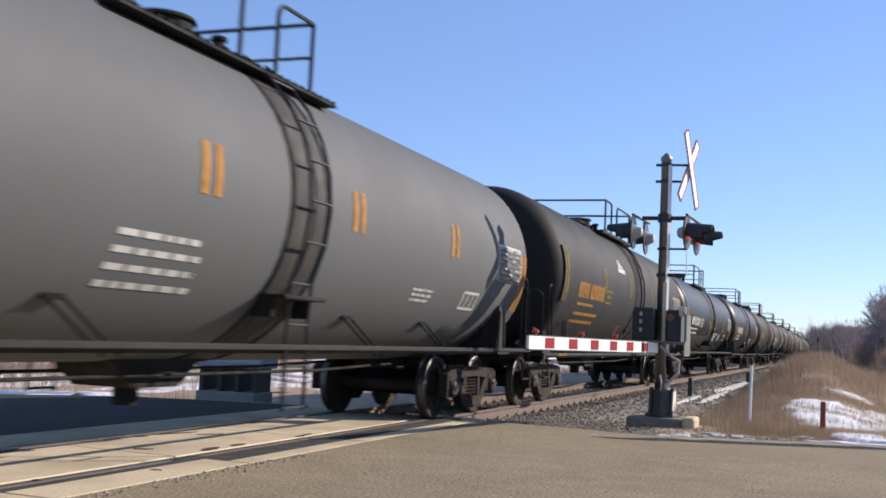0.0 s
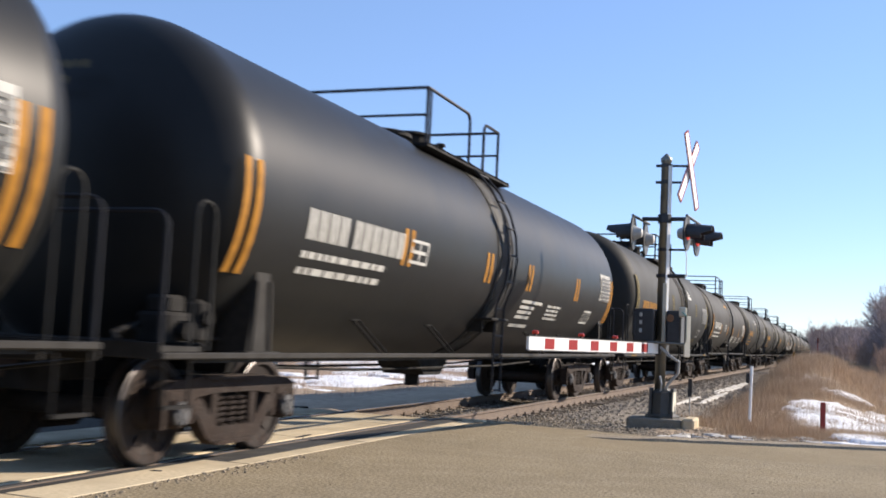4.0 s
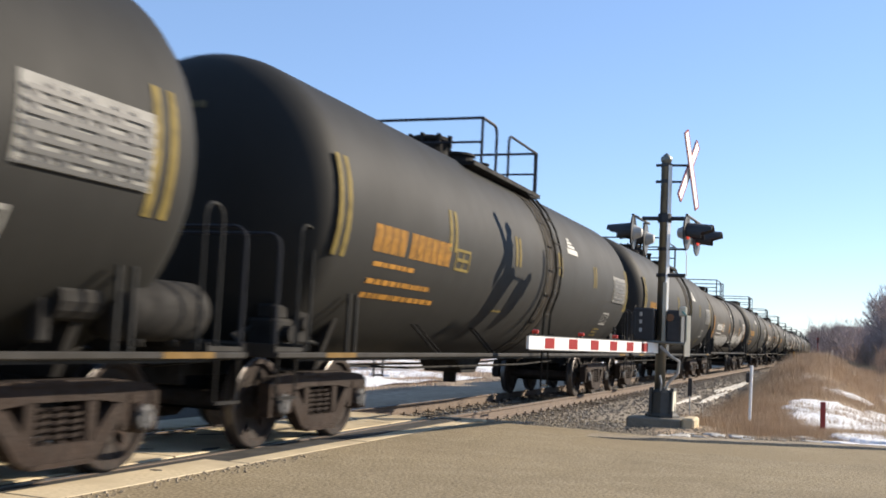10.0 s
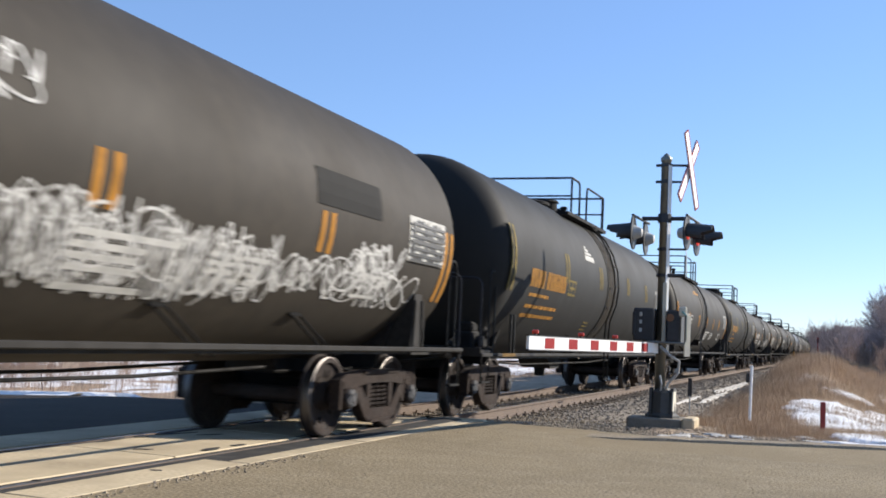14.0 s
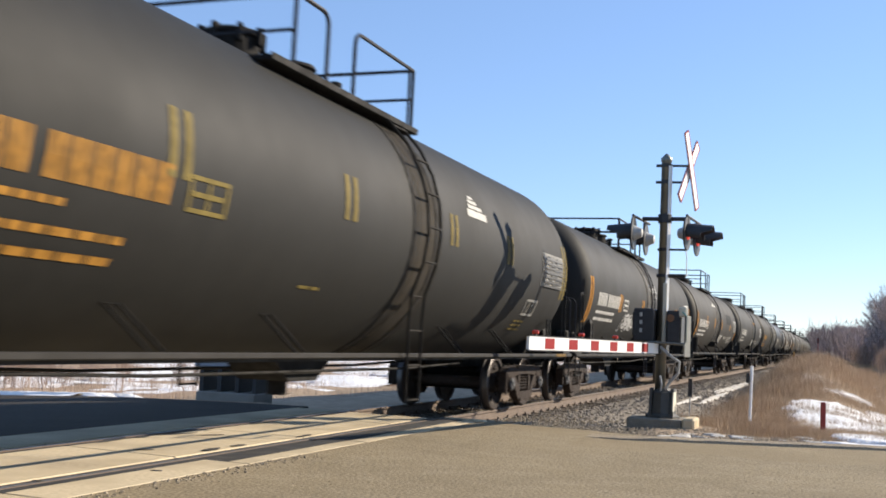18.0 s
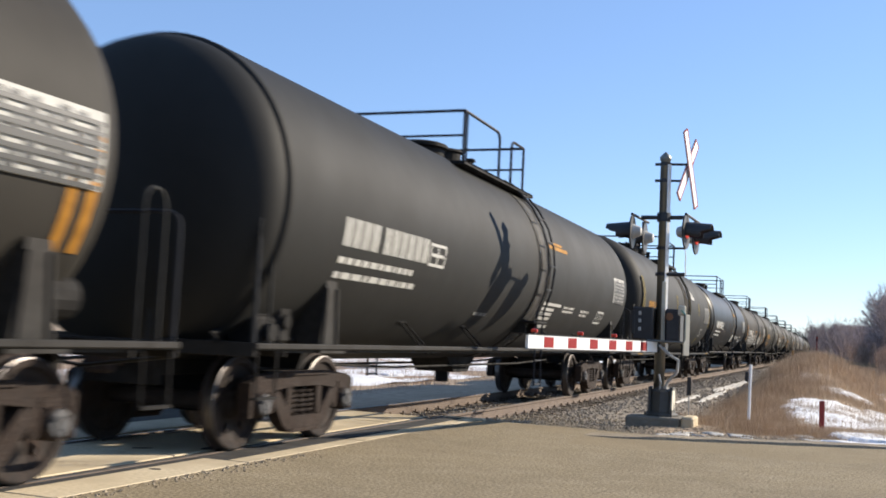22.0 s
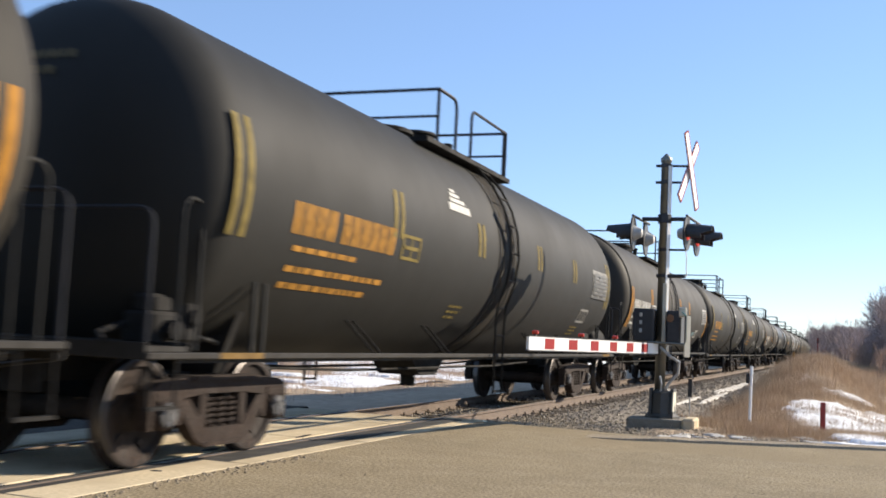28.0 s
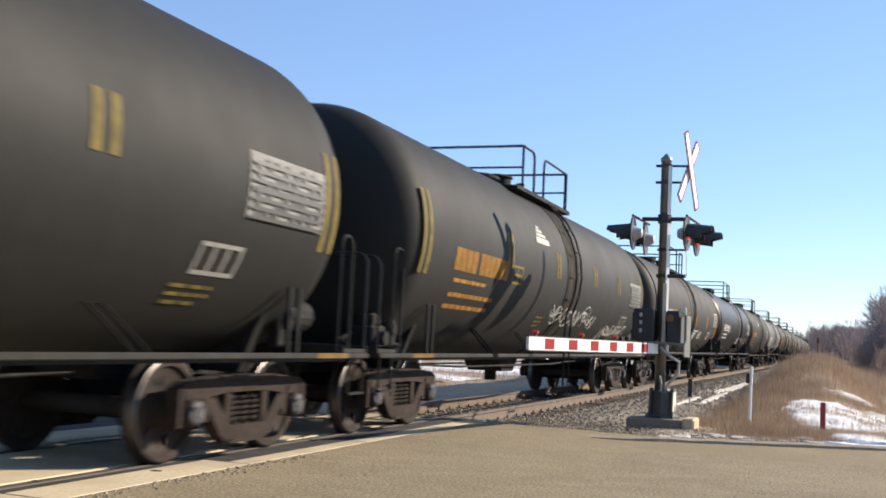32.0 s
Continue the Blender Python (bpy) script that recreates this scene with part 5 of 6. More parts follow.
for x, face in ((-0.40, -1), (0.43, 1)):
    bm = bmesh.new()
    rod(bm, (x, -0.62, 3.24), (x + 0.06, 0.55, 3.24), 0.022)
    part("lamp_arm", bm, IRON, sig)
    for y in (-0.55, 0.42):
        bm = bmesh.new()
        rod(bm, (x, y, 3.24), (x, y, 3.0), 0.022)
        part("lamp_bracket", bm, IRON, sig)
        lamp(Vector((x + 0.03 * (y > 0), y, 2.97)), face, face > 0)

# gate: mechanism box, arm with its lamps
gate = thing("crossing_gate", "lowered crossing gate with red and white striped arm", "crossing gate", at=pose(3.62, 16.75, 0))
bm = bmesh.new()
box(bm, -0.40, -0.075, -0.30, 0.26, 1.28, 1.80, bevel=0.02)
box(bm, -0.415, -0.36, -0.31, -0.2, 1.36, 1.74, bevel=0.01)
box(bm, 0.105, 0.34, -0.25, 0.25, 1.24, 1.78, bevel=0.02)
box(bm, 0.13, 0.31, -0.262, -0.25, 1.30, 1.60, bevel=0.005)
part("mechanism", bm, IRON, gate, "black gate mechanism case")
bm = bmesh.new()
for z in (1.45, 1.58, 1.7):
    box(bm, -0.30, -0.262, -0.33, -0.30, z - 0.03, z + 0.03)
part("terminal_post", bm, GREYPAINT, gate)
bm = bmesh.new()
box(bm, -0.06, 0.06, -0.012, 0.012, 1.06, 1.70, pose(0.44, -0.26, 0, 0, 0, 50), bevel=0.006)
box(bm, 0.30, 0.42, -0.27, -0.2, 1.68, 1.84, bevel=0.02)
part("counterweight_plate", bm, YELLOWBOX, gate, "pale yellow plate of the gate mechanism")
bm = bmesh.new()
tube(bm, [(0.42, -0.32, 1.7), (0.42, -0.32, 1.3), (0.40, -0.32, 1.26), (-0.16, -0.32, 1.27)], 0.02, 6)
part("pipe_bracket", bm, MAST, gate)
bm = bmesh.new()
tube(bm, [(0.02, -0.16, 1.2), (0.2, -0.3, 1.06), (0.32, -0.2, 0.98), (0.3, -0.15, 0.8), (0.14, -0.1, 0.62), (0.1, -0.08, 0.52)], 0.024, 6)
tube(bm, [(0.02, -0.14, 0.75), (0.05, -0.16, 0.62), (0.03, -0.12, 0.5)], 0.018, 6)
part("cable", bm, GREYPAINT, gate, "grey flexible cable conduit")
bm = bmesh.new()
box(bm, 0.02, 0.085, -0.125, -0.092, 1.28, 2.22, bevel=0.01)
part("conduit", bm, YELLOWBOX, gate, "pale conduit clamped to the mast")
bm = bmesh.new()
tube(bm, [(0.425, -0.31, 1.32), (0.425, -0.31, 1.70), (0.36, -0.30, 1.76)], 0.012, 6)
part("ground_cable", bm, material("teal_cable_sheath", (0.05, 0.22, 0.21), 0.5, grain=0.2), gate, "thin teal cable")
bm = bmesh.new()
lathe(bm, [(-0.28, 0.02), (-0.275, 0.06), (-0.255, 0.06), (-0.25, 0.02)], 12, "y")
bmesh.ops.translate(bm, vec=(0.17, 0.0, 1.66), verts=bm.verts)
part("crank_hub", bm, material("rusty_hub", (0.20, 0.10, 0.05), 0.8, grain=0.4), gate, "rusty round crank hub")
A0, A1 = Vector((-0.06, -0.22, 1.175)), Vector((-0.86, -4.72, 1.16))
ALONG = (A1 - A0)
ARM_LEN = ALONG.length
arm_m = Matrix.Translation(A0) @ pose(0, 0, 0, 0, 0, math.degrees(math.atan2(-ALONG.x, -ALONG.y)) * -1 + 180)
bm = bmesh.new()
box(bm, -0.02, 0.02, -0.13, ARM_LEN, -0.085, 0.085, arm_m, bevel=0.006)
arm = part("gate_arm", bm, BOARD, gate, "white reflective gate arm with red bands")
for c in (0.53, 1.16, 1.82, 2.52, 3.25, 3.98):
    bm = bmesh.new()
    box(bm, -0.0235, 0.0235, c - 0.14, c + 0.14, -0.066, 0.066, arm_m)
    part("red_band", bm, RED, arm, "red reflective band")
bm = bmesh.new()
for z in (-0.087, 0.087):
    box(bm, -0.024, 0.024, -0.13, ARM_LEN + 0.01, z - 0.006, z + 0.006, arm_m)
part("arm_edging", bm, IRON, arm)
bm = bmesh.new()
box(bm, -0.05, 0.05, -0.55, -0.1, -0.10, 0.10, arm_m, bevel=0.02)
part("arm_root", bm, IRON, arm)
for c in (1.72, 2.95, 4.36):
    bm = bmesh.new()
    mm = arm_m @ Matrix.Translation((0, c, 0.135))
    lathe(bm, [(-0.04, 0.016), (-0.03, 0.026), (0.03, 0.026), (0.04, 0.018)], 12, "x")
    bmesh.ops.transform(bm, matrix=mm, verts=bm.verts)
    lm = part("gate_lamp", bm, LAMP_RED, arm, "small red gate arm lamp")
    bm = bmesh.new()
    box(bm, -0.012, 0.012, c - 0.02, c + 0.02, 0.085, 0.13, arm_m)
    part("lamp_foot", bm, IRON, lm)

# ---- posts by the line
def post(name, label, cat, x, y, h, r, mat, z=-0.5, tilt=0.0, square=False, top=None):
    t = thing(name, label, cat, at=pose(x, y, z, 0, tilt))
    bm = bmesh.new()
    if square:
        box(bm, -r, r, -r, r, 0, h, bevel=0.012)
    else:
        lathe(bm, [(0, r), (h - 0.01, r), (h, r * 0.7)], 10, "z")
    part("shaft", bm, mat, t)
    if top:
        top(t, h)
    return t


def white_top(t, h):
    bm = bmesh.new()
    lathe(bm, [(h - 0.3, 0.034), (h, 0.034)], 10, "z")
    part("white_sleeve", bm, BOARD, t)
    bm = bmesh.new()
    box(bm, -0.10, -0.03, -0.04, 0.04, h - 0.35, h - 0.15, bevel=0.01)
    part("switch_box", bm, IRON, t)


def marker_top(t, h):
    bm = bmesh.new()
    box(bm, -0.045, 0.045, -0.012, 0.012, h - 0.02, h + 0.40, bevel=0.005)
    part("marker_plate", bm, IRON, t, "narrow black marker plate")


post("marker_post", "short dark red marker post in the snow", "post", 6.05, 18.3, 0.62, 0.042, material("dull_red_paint", (0.24, 0.025, 0.022), 0.6, stain=(0.12, 0.02, 0.02), stain_amount=0.6, stain_size=6), -0.2, square=True)
post("white_post", "slim white post with a small black box", "post", 4.62, 22.1, 1.12, 0.03, BOARD, -0.22, 0.8, top=white_top)
post("black_marker", "thin post with a black marker plate", "post", 3.1, 24.6, 0.62, 0.014, GREYPAINT, -0.52, top=marker_top)
post("orange_stake", "thin orange stake in the grass", "stake", 4.45, 51.0, 0.8, 0.03, ORANGE, 0.45)
post("slim_pole", "slim tall steel pole beside the road", "pole", 9.6, 24.3, 8.6, 0.05, MAST, -0.6)

# far signal at the edge of the wood
far_sig = thing("railway_signal", "distant railway signal mast showing red", "railway signal", at=pose(0.6, 400, -0.3))
bm = bmesh.new()
lathe(bm, [(0, 0.14), (7.2, 0.11), (7.3, 0.03)], 10, "z")
part("signal_mast", bm, RED, far_sig)
bm = bmesh.new()
box(bm, -0.35, 0.35, -0.1, 0.1, 5.4, 7.4, bevel=0.1)
part("signal_head", bm, IRON, far_sig)
for z in (5.9, 6.4, 6.9):
    bm = bmesh.new()
    lathe(bm, [(-0.14, 0.11), (-0.12, 0.12), (-0.1, 0.12)], 12, "y")
    bmesh.ops.translate(bm, vec=(0, 0, z), verts=bm.verts)
    part("signal_lens", bm, LENS_RED if z == 6.9 else LENS_DIM, far_sig)

# equipment case beyond the track
case = thing("equipment_case", "pale blue-grey trackside equipment case on a concrete base", "equipment case", at=pose(-4.7, 17.6, -0.02, 0, 0, 8))
bm = bmesh.new()
box(bm, -0.62, 0.6, -0.45, 0.45, -0.4, -0.04, bevel=0.02)
part("concrete_base", bm, material("stained_base", (0.26, 0.24, 0.21), 0.9, stain=(0.16, 0.15, 0.13), stain_amount=0.6, stain_size=3), case)
bm = bmesh.new()
box(bm, -0.72, 0.7, -0.4, 0.4, 0.42, 1.9, bevel=0.03)
part("case_body", bm, CABINET, case)
for x in (-0.62, -0.2, 0.2, 0.6):
    bm = bmesh.new()
    box(bm, x * 0.9 - 0.04, x * 0.9 + 0.04, -0.36, 0.36, -0.04, 0.42)
    part("case_foot", bm, IRON, case)
for x in (-0.36, 0.36):
    bm = bmesh.new()
    box(bm, x - 0.32, x + 0.32, -0.425, -0.40, 0.5, 1.8, bevel=0.01)
    d = part("case_door", bm, CABINET, case)
    bm = bmesh.new()
    box(bm, x + 0.2, x + 0.25, -0.45, -0.425, 1.05, 1.2)
    part("door_handle", bm, IRON, d)


# ---- ballast stones, grass, snow, brush, trees
def pebble(bm_v, bm_f, c, r, rng):
    b = len(bm_v)
    pts = [(1, 0, 0), (-1, 0, 0), (0, 1, 0), (0, -1, 0), (0, 0, 1), (0, 0, -1)]
    a, t = rng.uniform(0, 6.28), rng.uniform(-0.6, 0.6)
    ca, sa = math.cos(a), math.sin(a)
    for x, y, z in pts:
        k = r * rng.uniform(0.65, 1.25)
        x, y, z = x * k, y * k, z * k * 0.8
        x, z = x * math.cos(t) - z * math.sin(t), x * math.sin(t) + z * math.cos(t)
        bm_v.append((c[0] + x * ca - y * sa, c[1] + x * sa + y * ca, c[2] + z))
    for f in ((0, 2, 4), (2, 1, 4), (1, 3, 4), (3, 0, 4), (2, 0, 5), (1, 2, 5), (3, 1, 5), (0, 3, 5)):
        bm_f.append(tuple(b + i for i in f))


def raw(name, verts, faces, mat, label, category, smooth=False):
    me = bpy.data.meshes.new(name)
    me.from_pydata(verts, [], faces)
    me.materials.append(mat)
    ob = new(name, me)
    tagged(ob, label, category, kind="stuff")
    return ob


def bed_height(x):
    a = abs(x)
    return -0.185 if a < 1.2 else -0.185 - (a - 1.2) * 0.047 if a < 1.95 else -0.22 - (a - 1.95) * 0.286


rng = random.Random(5)
V, F = [], []
for i in range(17000):
    y = 14.55 + 60 * rng.random() ** 2.2
    x = rng.uniform(-2.4, 3.3)
    if abs(abs(x) - 0.7525) < 0.1:
        continue
    size = rng.uniform(0.018, 0.042) * (1 if y < 30 else 1.5)
    pebble(V, F, (x, y, bed_height(x) + size * 0.12), size, rng)
raw("ballast", V, F, STONE, "grey crushed-stone track ballast", "ballast")
V, F = [], []
for i in range(7000):
    x = rng.uniform(1.3, 7.5)
    y = road_edge(x) + 0.05 + abs(rng.gauss(0, 1.3 if x < 4.4 else 0.95))
    pebble(V, F, (x, y, land(x, y) + rng.uniform(-0.008, 0.006)), rng.uniform(0.008, 0.024), rng)
raw("shoulder_gravel", V, F, GRIT, "fine gravel along the road edge", "gravel")
V, F = [], []
for i in range(900):
    x = rng.uniform(1.45, 8)
    pebble(V, F, (x, rng.uniform(5.0, 14.0), 0.001), rng.uniform(0.003, 0.008) * (1.6 if rng.random() < 0.05 else 1), rng)
for i in range(160):
    pebble(V, F, (1.42 + abs(rng.gauss(0, 0.12)), rng.uniform(5.5, 9.0), 0.003), rng.uniform(0.006, 0.02), rng)
raw("road_grit", V, F, GRIT, "loose grit on the road", "grit")

tie_me = bpy.data.meshes.new("sleeper")
bm = bmesh.new()
box(bm, -1.3, 1.3, -0.115, 0.115, -0.34, -0.168, bevel=0.012)
bm.to_mesh(tie_me)
bm.free()
tie_me.materials.append(TIE)
for i in range(150):
    p, h = along(14.85 + i * 0.56)
    share("sleeper", tie_me, track, Matrix.Translation(p) @ pose(rng.uniform(-0.02, 0.02), 0, rng.uniform(-0.006, 0.006), 0, 0, h + rng.uniform(-0.5, 0.5)))
plate_me = bpy.data.meshes.new("tie_plate")
bm = bmesh.new()
box(bm, -0.17, 0.17, -0.09, 0.09, -0.168, -0.158)
for q in (-0.1, 0.1):
    box(bm, q - 0.015, q + 0.015, -0.05, -0.02, -0.158, -0.12)
bm.to_mesh(plate_me)
bm.free()
plate_me.materials.append(RAILRUST)
for i in range(60):
    for s in (1, -1):
        share("tie_plate", plate_me, track, pose(s * 0.7525, 14.85 + i * 0.56, 0))


def tuft_field(count, spots, seed, tall, wide):
    """Blades of dead grass in tufts; spots gives a place for each tuft or None."""
    rng = random.Random(seed)
    V, F = [], []
    for i in range(count):
        s = spots(rng)
        if not s:
            continue
        x, y, z, k = s
        for j in range(rng.randint(5, 9)):
            a, lean, h = rng.uniform(0, 6.28), rng.uniform(0.05, 0.45), tall * k * rng.uniform(0.5, 1.15)
            w = wide * rng.uniform(0.6, 1.3) * (1 + y / 30)
            bx, by = x + rng.gauss(0, 0.22), y + rng.gauss(0, 0.22)
            px, py = math.cos(a), math.sin(a)
            q = len(V)
            V.extend([(bx - py * w, by + px * w, z - 0.03), (bx + py * w, by - px * w, z - 0.03), (bx + px * lean * h, by + py * lean * h, z + h * (1 - 0.3 * lean))])
            F.append((q, q + 1, q + 2))
    return V, F


SNOWS = [(5.9, 27.2, 0.85, 2.0), (6.7, 26.6, 0.8, 3.2), (6.35, 23.6, 0.5, 2.2), (7.1, 22.6, 0.7, 3.0), (6.95, 19.4, 0.6, 1.7), (7.3, 17.2, 0.8, 1.3), (6.6, 17.3, 0.45, 1.0), (8.2, 25.0, 1.0, 5.0),
         (7.4, 28.0, 0.5, 3.2), (6.15, 32.7, 0.32, 0.55), (6.6, 33.5, 0.36, 0.6), (7.05, 34.4, 0.4, 0.7), (7.6, 62.0, 0.35, 5.0), (8.5, 66.0, 0.5, 5.0), (8.3, 53.0, 0.45, 3.0), (6.7, 60.0, 0.16, 6.0),
         (8.0, 41.0, 0.25, 2.5), (9.4, 32.0, 0.8, 4.0), (6.3, 21.0, 0.45, 1.8), (6.75, 18.6, 0.45, 1.5), (6.95, 16.7, 0.5, 0.8), (7.7, 16.9, 0.6, 0.8), (5.7, 25.3, 0.5, 1.5)]
TOE_SNOWS = [(2.36, 45.0, 0.16, 8.0), (2.55, 35.5, 0.10, 4.5), (2.30, 31.0, 0.06, 3.0)]


def on_snow(x, y):
    return any(((x - a) / c) ** 2 + ((y - b) / d) ** 2 < 0.8 for a, b, c, d in SNOWS)


def near_side(rng):
    y = 14.9 + 85 * rng.random() ** 2.0
    x = rng.uniform(3.3, 5.0 + y * 0.16)
    if y - road_edge(x) < 1.5 + 0.5 * noise.noise((x * 1.3, 6, 2)):
        return None
    if on_snow(x, y):
        return None if rng.random() < (0.0 if noise.noise((x * 1.5 + y * 0.9, y * 0.9 - x * 0.5, 4)) > 0.12 else 0.9) else (x, y, land(x, y) + 0.04, 0.45)
    if y < 27 and x > 5.2 + 0.13 * (25.9 - y):
        return None if rng.random() < 0.86 else (x, y, land(x, y), 0.2)
    if x < 4.75 and y < 18.3 or x < 3.6 and rng.random() < 0.6:
        return None
    if x < 3.5 + (y - 14) * 0.02 and rng.random() < 0.7:
        return None
    return x, y, land(x, y), (0.7 if y - road_edge(x) > 2.0 else 0.35) * (1 + max(0, min(1.3, (y - 24) * 0.05))) * (0.55 if x > 6.0 and 28 < y < 70 else 1) * (0.6 + 0.8 * max(0, noise.noise((x * 0.4, y * 0.3, 1)) + 0.4))


V, F = tuft_field(88000, near_side, 11, 0.30, 0.0014)
raw("dead_grass", V, F, BLADE, "pale brown dead grass in tufts", "grass")


def tall_grass(rng):
    y = 46 + 100 * rng.random() ** 1.4
    x = 3.4 + rng.random() * (3 + y * 0.09)
    return None if on_snow(x, y) or x < 3.7 and rng.random() < 0.7 else (x, y, land(x, y), 0.6 + 0.7 * max(0, noise.noise((x * 0.4, y * 0.2, 8)) + 0.4))


V, F = tuft_field(20000, tall_grass, 14, 0.7, 0.0018)
raw("tall_dead_grass", V, F, BLADE, "tall dead grass and weeds before the wood", "grass")


def far_side(rng):
    y = 15.8 + 60 * rng.random() ** 1.5
    x = rng.uniform(-45, -6.5)
    if y - road_edge(x) < 0.6:
        return None
    clump = noise.noise((x * 0.55, y * 0.35, 5)) + 0.5 * noise.noise((x * 1.7, y * 1.1, 3))
    if clump < -0.05 and rng.random() < 0.75:
        return None
    return x, y, land(x, y), 0.45 + 0.9 * max(0.0, clump) * min(1.0, (y - road_edge(x)) / 3)


V, F = tuft_field(26000, far_side, 12, 0.5, 0.0022)
raw("dead_grass_beyond", V, F, BRUSH, "dead grass and weeds beyond the track", "grass")


def snow_patch(cx, cy, rx, ry, seed, zfun, lift=0.085):
    """A low crust of snow with a ragged rim."""
    bm = bmesh.new()
    n, rings = 40, 5
    verts = [bm.verts.new((cx, cy, zfun(cx, cy) + lift))]
    last = None
    for r in range(1, rings + 1):
        ring = []
        for i in range(n):
            a = 2 * math.pi * i / n
            k = r / rings * (1 + 0.42 * noise.noise((math.cos(a) * 1.8 + seed, math.sin(a) * 1.8, seed * 0.7)) + 0.25 * noise.noise((math.cos(a) * 6, math.sin(a) * 6 + seed, 2)))
            x, y = cx + rx * k * math.cos(a), cy + ry * k * math.sin(a)
            h = (lift if r < rings else -0.03) + 0.022 * noise.noise((x * 2.1, y * 2.1, 4)) * (r < rings)
            ring.append(bm.verts.new((x, y, zfun(x, y) + h)))
        for i in range(n):
            j = (i + 1) % n
            if last is None:
                bm.faces.new((verts[0], ring[i], ring[j]))
            else:
                bm.faces.new((last[i], ring[i], ring[j], last[j]))
        last = ring
    return bm


for k, (a, b, c, d) in enumerate(SNOWS):
    tagged(part("snow_patch", snow_patch(a, b, c, d, k * 3.1 + 1, land, 0.062 if c > 0.4 else 0.045), SNOW, smooth=True), "patch of old crusted snow on dead grass", "snow", kind="stuff")
for k, (a, b, c, d) in enumerate(TOE_SNOWS):
    tagged(part("snow_patch", snow_patch(a, b, c, d, k * 2.7 + 5, lambda x, y: bed_height(x), 0.04), DIRTY_SNOW, smooth=True), "streak of old snow at the foot of the ballast", "snow", kind="stuff")
for k, (x, off, c, d) in enumerate(((6.5, 0.75, 0.45, 0.20), (7.2, 0.80, 0.5, 0.34), (7.9, 0.85, 0.55, 0.42), (8.6, 0.9, 0.5, 0.5), (7.4, 1.5, 0.55, 0.35), (8.2, 1.7, 0.5, 0.45))):
    tagged(part("snow_patch", snow_patch(x, road_edge(x) + off, c, d, k * 4.3 + 80, land, 0.03), SNOW, smooth=True), "thin old snow reaching down to the road edge", "snow", kind="stuff")
rng = random.Random(21)
for k in range(44):
    x = rng.uniform(3.9, 8.6)
    y = road_edge(x) + 0.45 + 1.25 * rng.random() ** 1.3
    tagged(part("snow_patch", snow_patch(x, y, rng.uniform(0.04, 0.17), rng.uniform(0.05, 0.2), k * 1.7, land, 0.014), DIRTY_SNOW, smooth=True), "thin remnant of snow along the road edge", "snow", kind="stuff")
for k in range(46):
    x, y = rng.uniform(-34, -9.5), 16.3 + rng.random() ** 1.4 * 38
    if k < 14:
        x, y = -9.2 - k * 1.6, road_edge(-9.2 - k * 1.6) + 0.9
    tagged(part("snow_patch", snow_patch(x, y, rng.uniform(0.7, 2.2), rng.uniform(0.3, 0.9), k * 2.3 + 50, land), SNOW if k % 3 == 0 else DIRTY_SNOW, smooth=True), "bank of old snow beyond the track", "snow", kind="stuff")


def snow_sheet(x0, x1, y0, y1, step, bias, seed):
    """Patchy snow: a crust that dips under the grass where it has melted."""
    bm = bmesh.new()
    nx, ny = round((x1 - x0) / step), round((y1 - y0) / (step * 1.5))
    rows = []
    for j in range(ny + 1):
        y = y0 + (y1 - y0) * j / ny
        row = []
        for i in range(nx + 1):
            x = x0 + (x1 - x0) * i / nx
            k = noise.fractal((x * 0.22 + seed, y * 0.16, seed), 1.0, 2.0, 4) + bias + min(0, (y - road_edge(x) - 0.5)) * 0.6
            row.append(bm.verts.new((x, y, land(x, y) + max(-0.25, min(0.12, 0.02 + 0.2 * k)))))
        rows.append(row)
    for a, b in zip(rows, rows[1:]):
        for i in range(nx):
            if max(v.co.z - land(v.co.x, v.co.y) for v in (a[i], a[i + 1], b[i], b[i + 1])) > -0.1:
                bm.faces.new((a[i], a[i + 1], b[i + 1], b[i]))
    return bm


tagged(part("snow_field", snow_sheet(-70, -8.2, 15.5, 95, 0.6, -0.02, 4.0), SNOW, smooth=True), "patchy old snow lying on the field beyond the track", "snow", kind="stuff")
tagged(part("snow_verge", snow_sheet(5.2, 16, 15.0, 70, 0.25, -0.3, 9.0), SNOW, smooth=True), "thin patchy snow on the grassy verge", "snow", kind="stuff")


def limb(V, F, p, d, length, r, depth, rng, twigs, slim=0.62):
    """A tapering limb that forks into finer ones and ends in twigs."""
    q = len(V)
    d = d.normalized()
    a = d.orthogonal().normalized()
    b = d.cross(a)
    e = p + d * length
    n = 5 if depth == 0 else 3
    for c, k in ((p, r), (e, r * slim)):
        for j in range(n):
            t = 2 * math.pi * j / n
            V.append(tuple(c + a * k * math.cos(t) + b * k * math.sin(t)))
    for j in range(n):
        F.append((q + j, q + (j + 1) % n, q + n + (j + 1) % n, q + n + j))
    if depth >= twigs:
        return
    last = depth == twigs - 1
    for i in range(3 if depth < 2 else 4 if not last else 8):
        f = rng.uniform(0.2 if last else 0.35, 1.0) if i else 1.0
        nd = (d + Vector((rng.gauss(0, 0.42), rng.gauss(0, 0.42), rng.gauss(0.12, 0.3)))).normalized()
        start, reach, thick = p + d * length * f, length * rng.uniform(0.52, 0.8), r * (0.55 if slim < 0.7 else 0.72)
        if last:
            # a twig: one thin sliver
            side = nd.orthogonal().normalized() * thick
            side.rotate(Matrix.Rotation(rng.uniform(0, 3.14), 3, nd))
            k = len(V)
            V.extend((tuple(start - side), tuple(start + side), tuple(start + nd * reach * 1.2)))
            F.append((k, k + 1, k + 2))
        else:
            limb(V, F, start, nd, reach, thick, depth + 1, rng, twigs, slim)


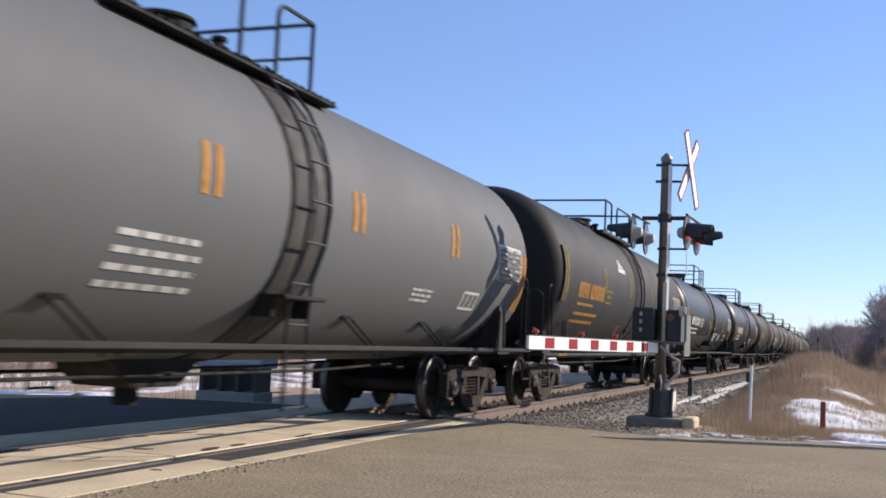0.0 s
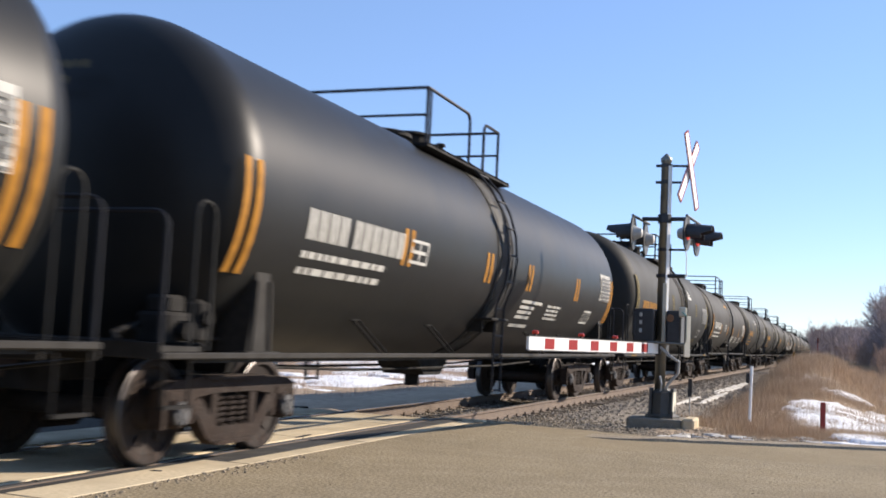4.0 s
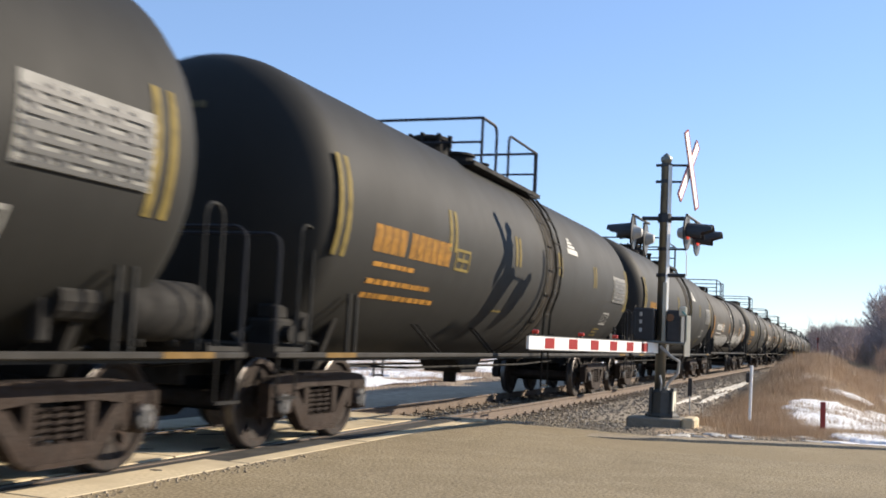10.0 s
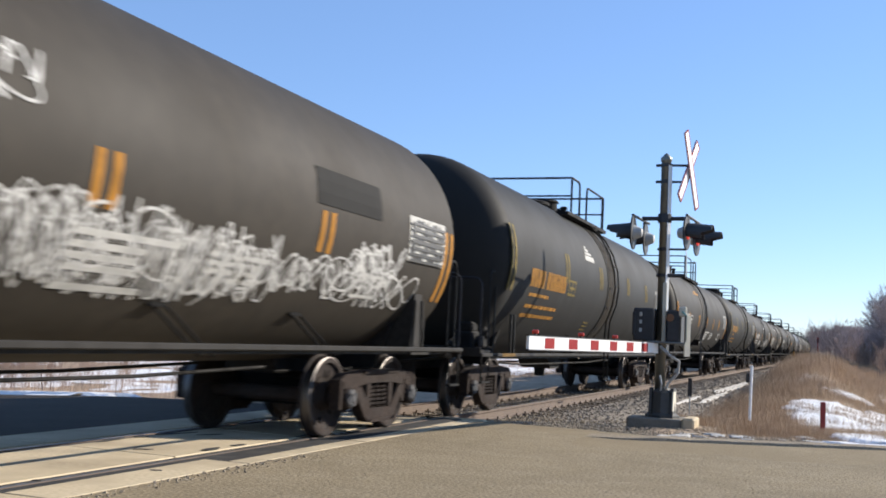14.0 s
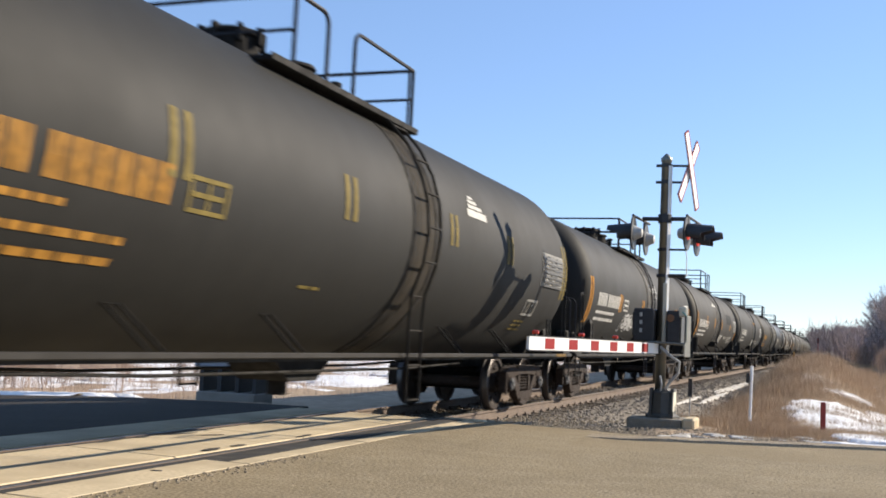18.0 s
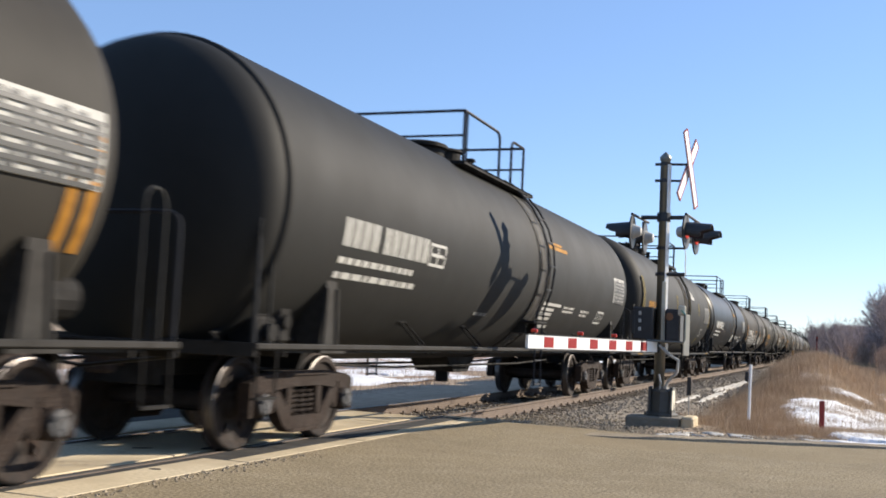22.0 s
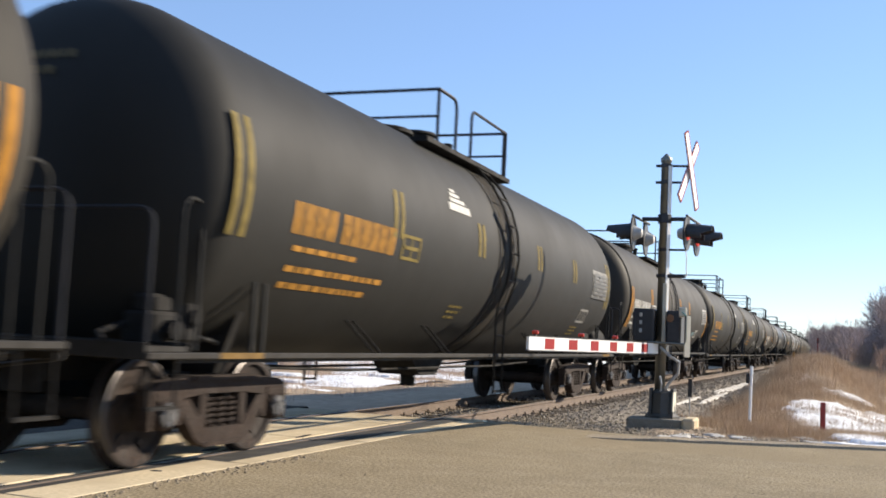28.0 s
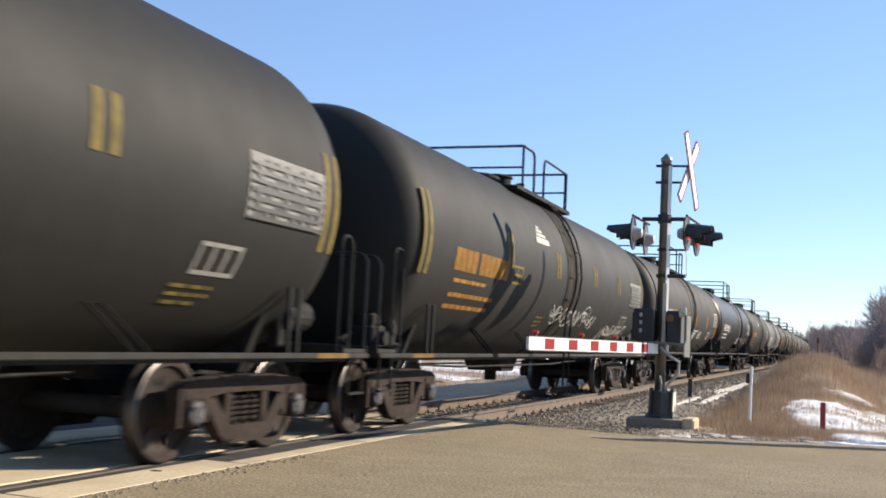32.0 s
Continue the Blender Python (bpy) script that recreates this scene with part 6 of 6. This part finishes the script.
def tree_meshes(seed, h, stems, fine=5, twig=TWIG):
    """Several bare stems from one root, branching almost from the ground into fine twigs."""
    rng = random.Random(seed)
    tv, tf, cv, cf = [], [], [], []
    for s in range(stems):
        base = Vector((rng.gauss(0, 0.35 * (stems > 1)), rng.gauss(0, 0.35 * (stems > 1)), 0))
        d = Vector((rng.gauss(0, 0.16), rng.gauss(0, 0.16), 1)).normalized()
        hh = h * rng.uniform(0.5, 0.68)
        limb(tv, tf, base, d, hh, 0.014 * h / (1 + 0.3 * stems), 9, rng, 0)
        for i in range(11 if stems == 1 else 6):
            f = rng.uniform(0.15, 1.0) if i else 1.0
            nd = (d + Vector((rng.gauss(0, 0.5), rng.gauss(0, 0.5), 0.2))).normalized()
            limb(cv, cf, base + d * hh * f, nd, h * rng.uniform(0.13, 0.22), 0.007 * h / (1 + 0.3 * stems), 1, rng, fine, 0.62 if fine > 4 else 0.75)
    out = []
    for nm, v, f, m in (("trunk", tv, tf, BARK), ("crown", cv, cf, twig)):
        me = bpy.data.meshes.new(nm)
        me.from_pydata([tuple(x) for x in v], [], f)
        me.materials.append(m)
        out.append(me)
    return out


TREES = [tree_meshes(31 + i, 8.0, (1, 3, 2, 4)[i % 4], 4 if i else 5) for i in range(6)]
BUSHES = [tree_meshes(91 + i, 8.0, (4, 5)[i % 2], 3, BRUSH) for i in range(4)]
FAR_TREES = [tree_meshes(161 + i, 8.0, (2, 3, 4)[i % 3], 3) for i in range(6)]
LIGHT_TREES = [tree_meshes(61 + i, 8.0, (2, 3, 4)[i % 3], 4) for i in range(6)]


def tree(x, y, h, k, rng, label="bare grey-brown deciduous tree in winter", kit=TREES):
    t = thing("bare_tree", label, "tree", "bare trees along the line")
    t.matrix_basis = pose(x, y, land(x, y) - 0.05, 0, 0, rng.uniform(0, 360)) @ Matrix.Diagonal((h / 8, h / 8, h / 8, 1))
    for nm, me in zip(("trunk", "crown"), kit[k % len(kit)]):
        share(nm, me, t, Matrix())


def beside(u, off):
    p, h = along(u)
    return Matrix.Translation(p) @ pose(0, 0, 0, 0, 0, h) @ Vector((off, 0, 0))


rng = random.Random(77)
for i in range(100):
    u = 112 + 190 * (i / 99)
    m = beside(u, 9.4 + rng.random() ** 1.5 * (4 + u * 0.05))
    tree(m.x, m.y, (1.2 + 0.032 * u) * rng.uniform(0.74, 1.0), i, rng, kit=TREES if u < 150 else LIGHT_TREES)
for i in range(50):
    u = rng.uniform(80, 132)
    m = beside(u, 6.2 + 0.046 * u + rng.random() * 5)
    tree(m.x, m.y, rng.uniform(0.060, 0.076) * u + 0.6, i, rng, "tall bare grey-brown tree at the wood's end", LIGHT_TREES)
for i in range(54):
    u = rng.uniform(88, 126)
    m = beside(u, 6.0 + 0.05 * u + rng.random() * 3)
    tree(m.x, m.y, rng.uniform(0.056, 0.070) * u + 0.6, i, rng, "tall bare grey-brown tree at the wood's end", LIGHT_TREES)
for i in range(48):
    u = 46 + 150 * rng.random() ** 1.3
    m = beside(u, 8.6 + rng.random() * (3.0 + max(0, 100 - u) * 0.06))
    tree(m.x, m.y, rng.uniform(1.6, 2.6) + 0.008 * u, i, rng, "bare reddish-brown bush at the wood's edge", BUSHES)
for i in range(36):
    y = rng.uniform(26, 100)
    tree(-rng.uniform(9 + y * 0.1, 20 + y * 0.7), y, rng.uniform(1.4, 4.5), i, rng, "bare bush of the brush beyond the track", FAR_TREES)


def thicket(spots, kit):
    """Many small trees as one mass; spots gives place, height and turn of each."""
    V, F = [], []
    for i, (x, y, h, turn) in enumerate(spots):
        w = pose(x, y, land(x, y) - 0.05, 0, 0, turn)
        for me in kit[i % len(kit)]:
            q = len(V)
            V.extend(tuple(w @ (v.co * (h / 8))) for v in me.vertices)
            F.extend(tuple(q + j for j in f.vertices) for f in me.polygons)
    return V, F


spots = []
for i in range(110):
    x = -9.0 - 20 * rng.random()
    spots.append((x, road_edge(x) + 1.6 + 9 * rng.random() ** 1.3, rng.uniform(0.7, 1.7), rng.uniform(0, 360)))
V, F = thicket(spots, BUSHES)
raw("brush", V, F, BRUSH, "low bare reddish-brown brush beyond the road", "brush")
spots = []
for i in range(170):
    u = rng.uniform(84, 150)
    m = beside(u, 6.6 + 0.046 * u + rng.random() * 6)
    spots.append((m.x, m.y, rng.uniform(0.022, 0.060) * u + 0.4, rng.uniform(0, 360)))
V, F = thicket(spots, FAR_TREES)
raw("undergrowth", V, F, TWIG, "bare grey-brown undergrowth at the wood's end", "undergrowth")
spots = []
for i in range(230):
    u = 290 + 340 * i / 229
    m = beside(u, 9.4 + rng.random() ** 1.5 * (4 + u * 0.06))
    spots.append((m.x, m.y, (1.2 + 0.032 * u) * rng.uniform(0.74, 1.0), rng.uniform(0, 360)))
# the wood further up the line, one mass
V, F = thicket(spots, FAR_TREES)
raw("far_wood", V, F, TWIG, "bare grey-brown winter wood along the line", "wood")


# ---- what moves: the train rolls by at an even pace, its wheels turning


def rolled(t):
    """How far the train has come by then: it gathers speed a little."""
    return 11.56 * t + 0.0125 * t * t


def motions():
    for i, car in enumerate(CARS):
        rows = []
        for k in range(17):
            t = k * 2.0
            p, h = along(PLACES[i] - rolled(t))
            rows.append((t, pose(p.x, p.y, 0, 0, 0, h)))
        walk(car, rows)
    for e, sets in WHEELSETS.items():
        lead = sets[0]
        walk(lead, [(k / 30, pose(0, e * AXLE, WHEEL_R, math.degrees(rolled(k / 30) / WHEEL_R) % 360)) for k in range(961)])
        act, slot = lead.animation_data.action, lead.animation_data.action_slot
        for w in sets[1:]:
            w.rotation_mode = "QUATERNION"
            w.animation_data_create()
            w.animation_data.action = act
            w.animation_data.action_slot = slot


# where each car's middle stands up the line at the start
PLACES = [8.1, 26.1, 43.7, 61.6, 79.91, 97.7, 116.0, 133.73, 151.42, 168.97, 187.01, 205.1, 223.06, 240.67, 258.56, 276.9, 294.86, 312.38, 330.4, 348.46, 366.5,
          384.36, 401.86]
while len(PLACES) < len(CARS):
    PLACES.append(PLACES[-1] + 17.8)
motions()
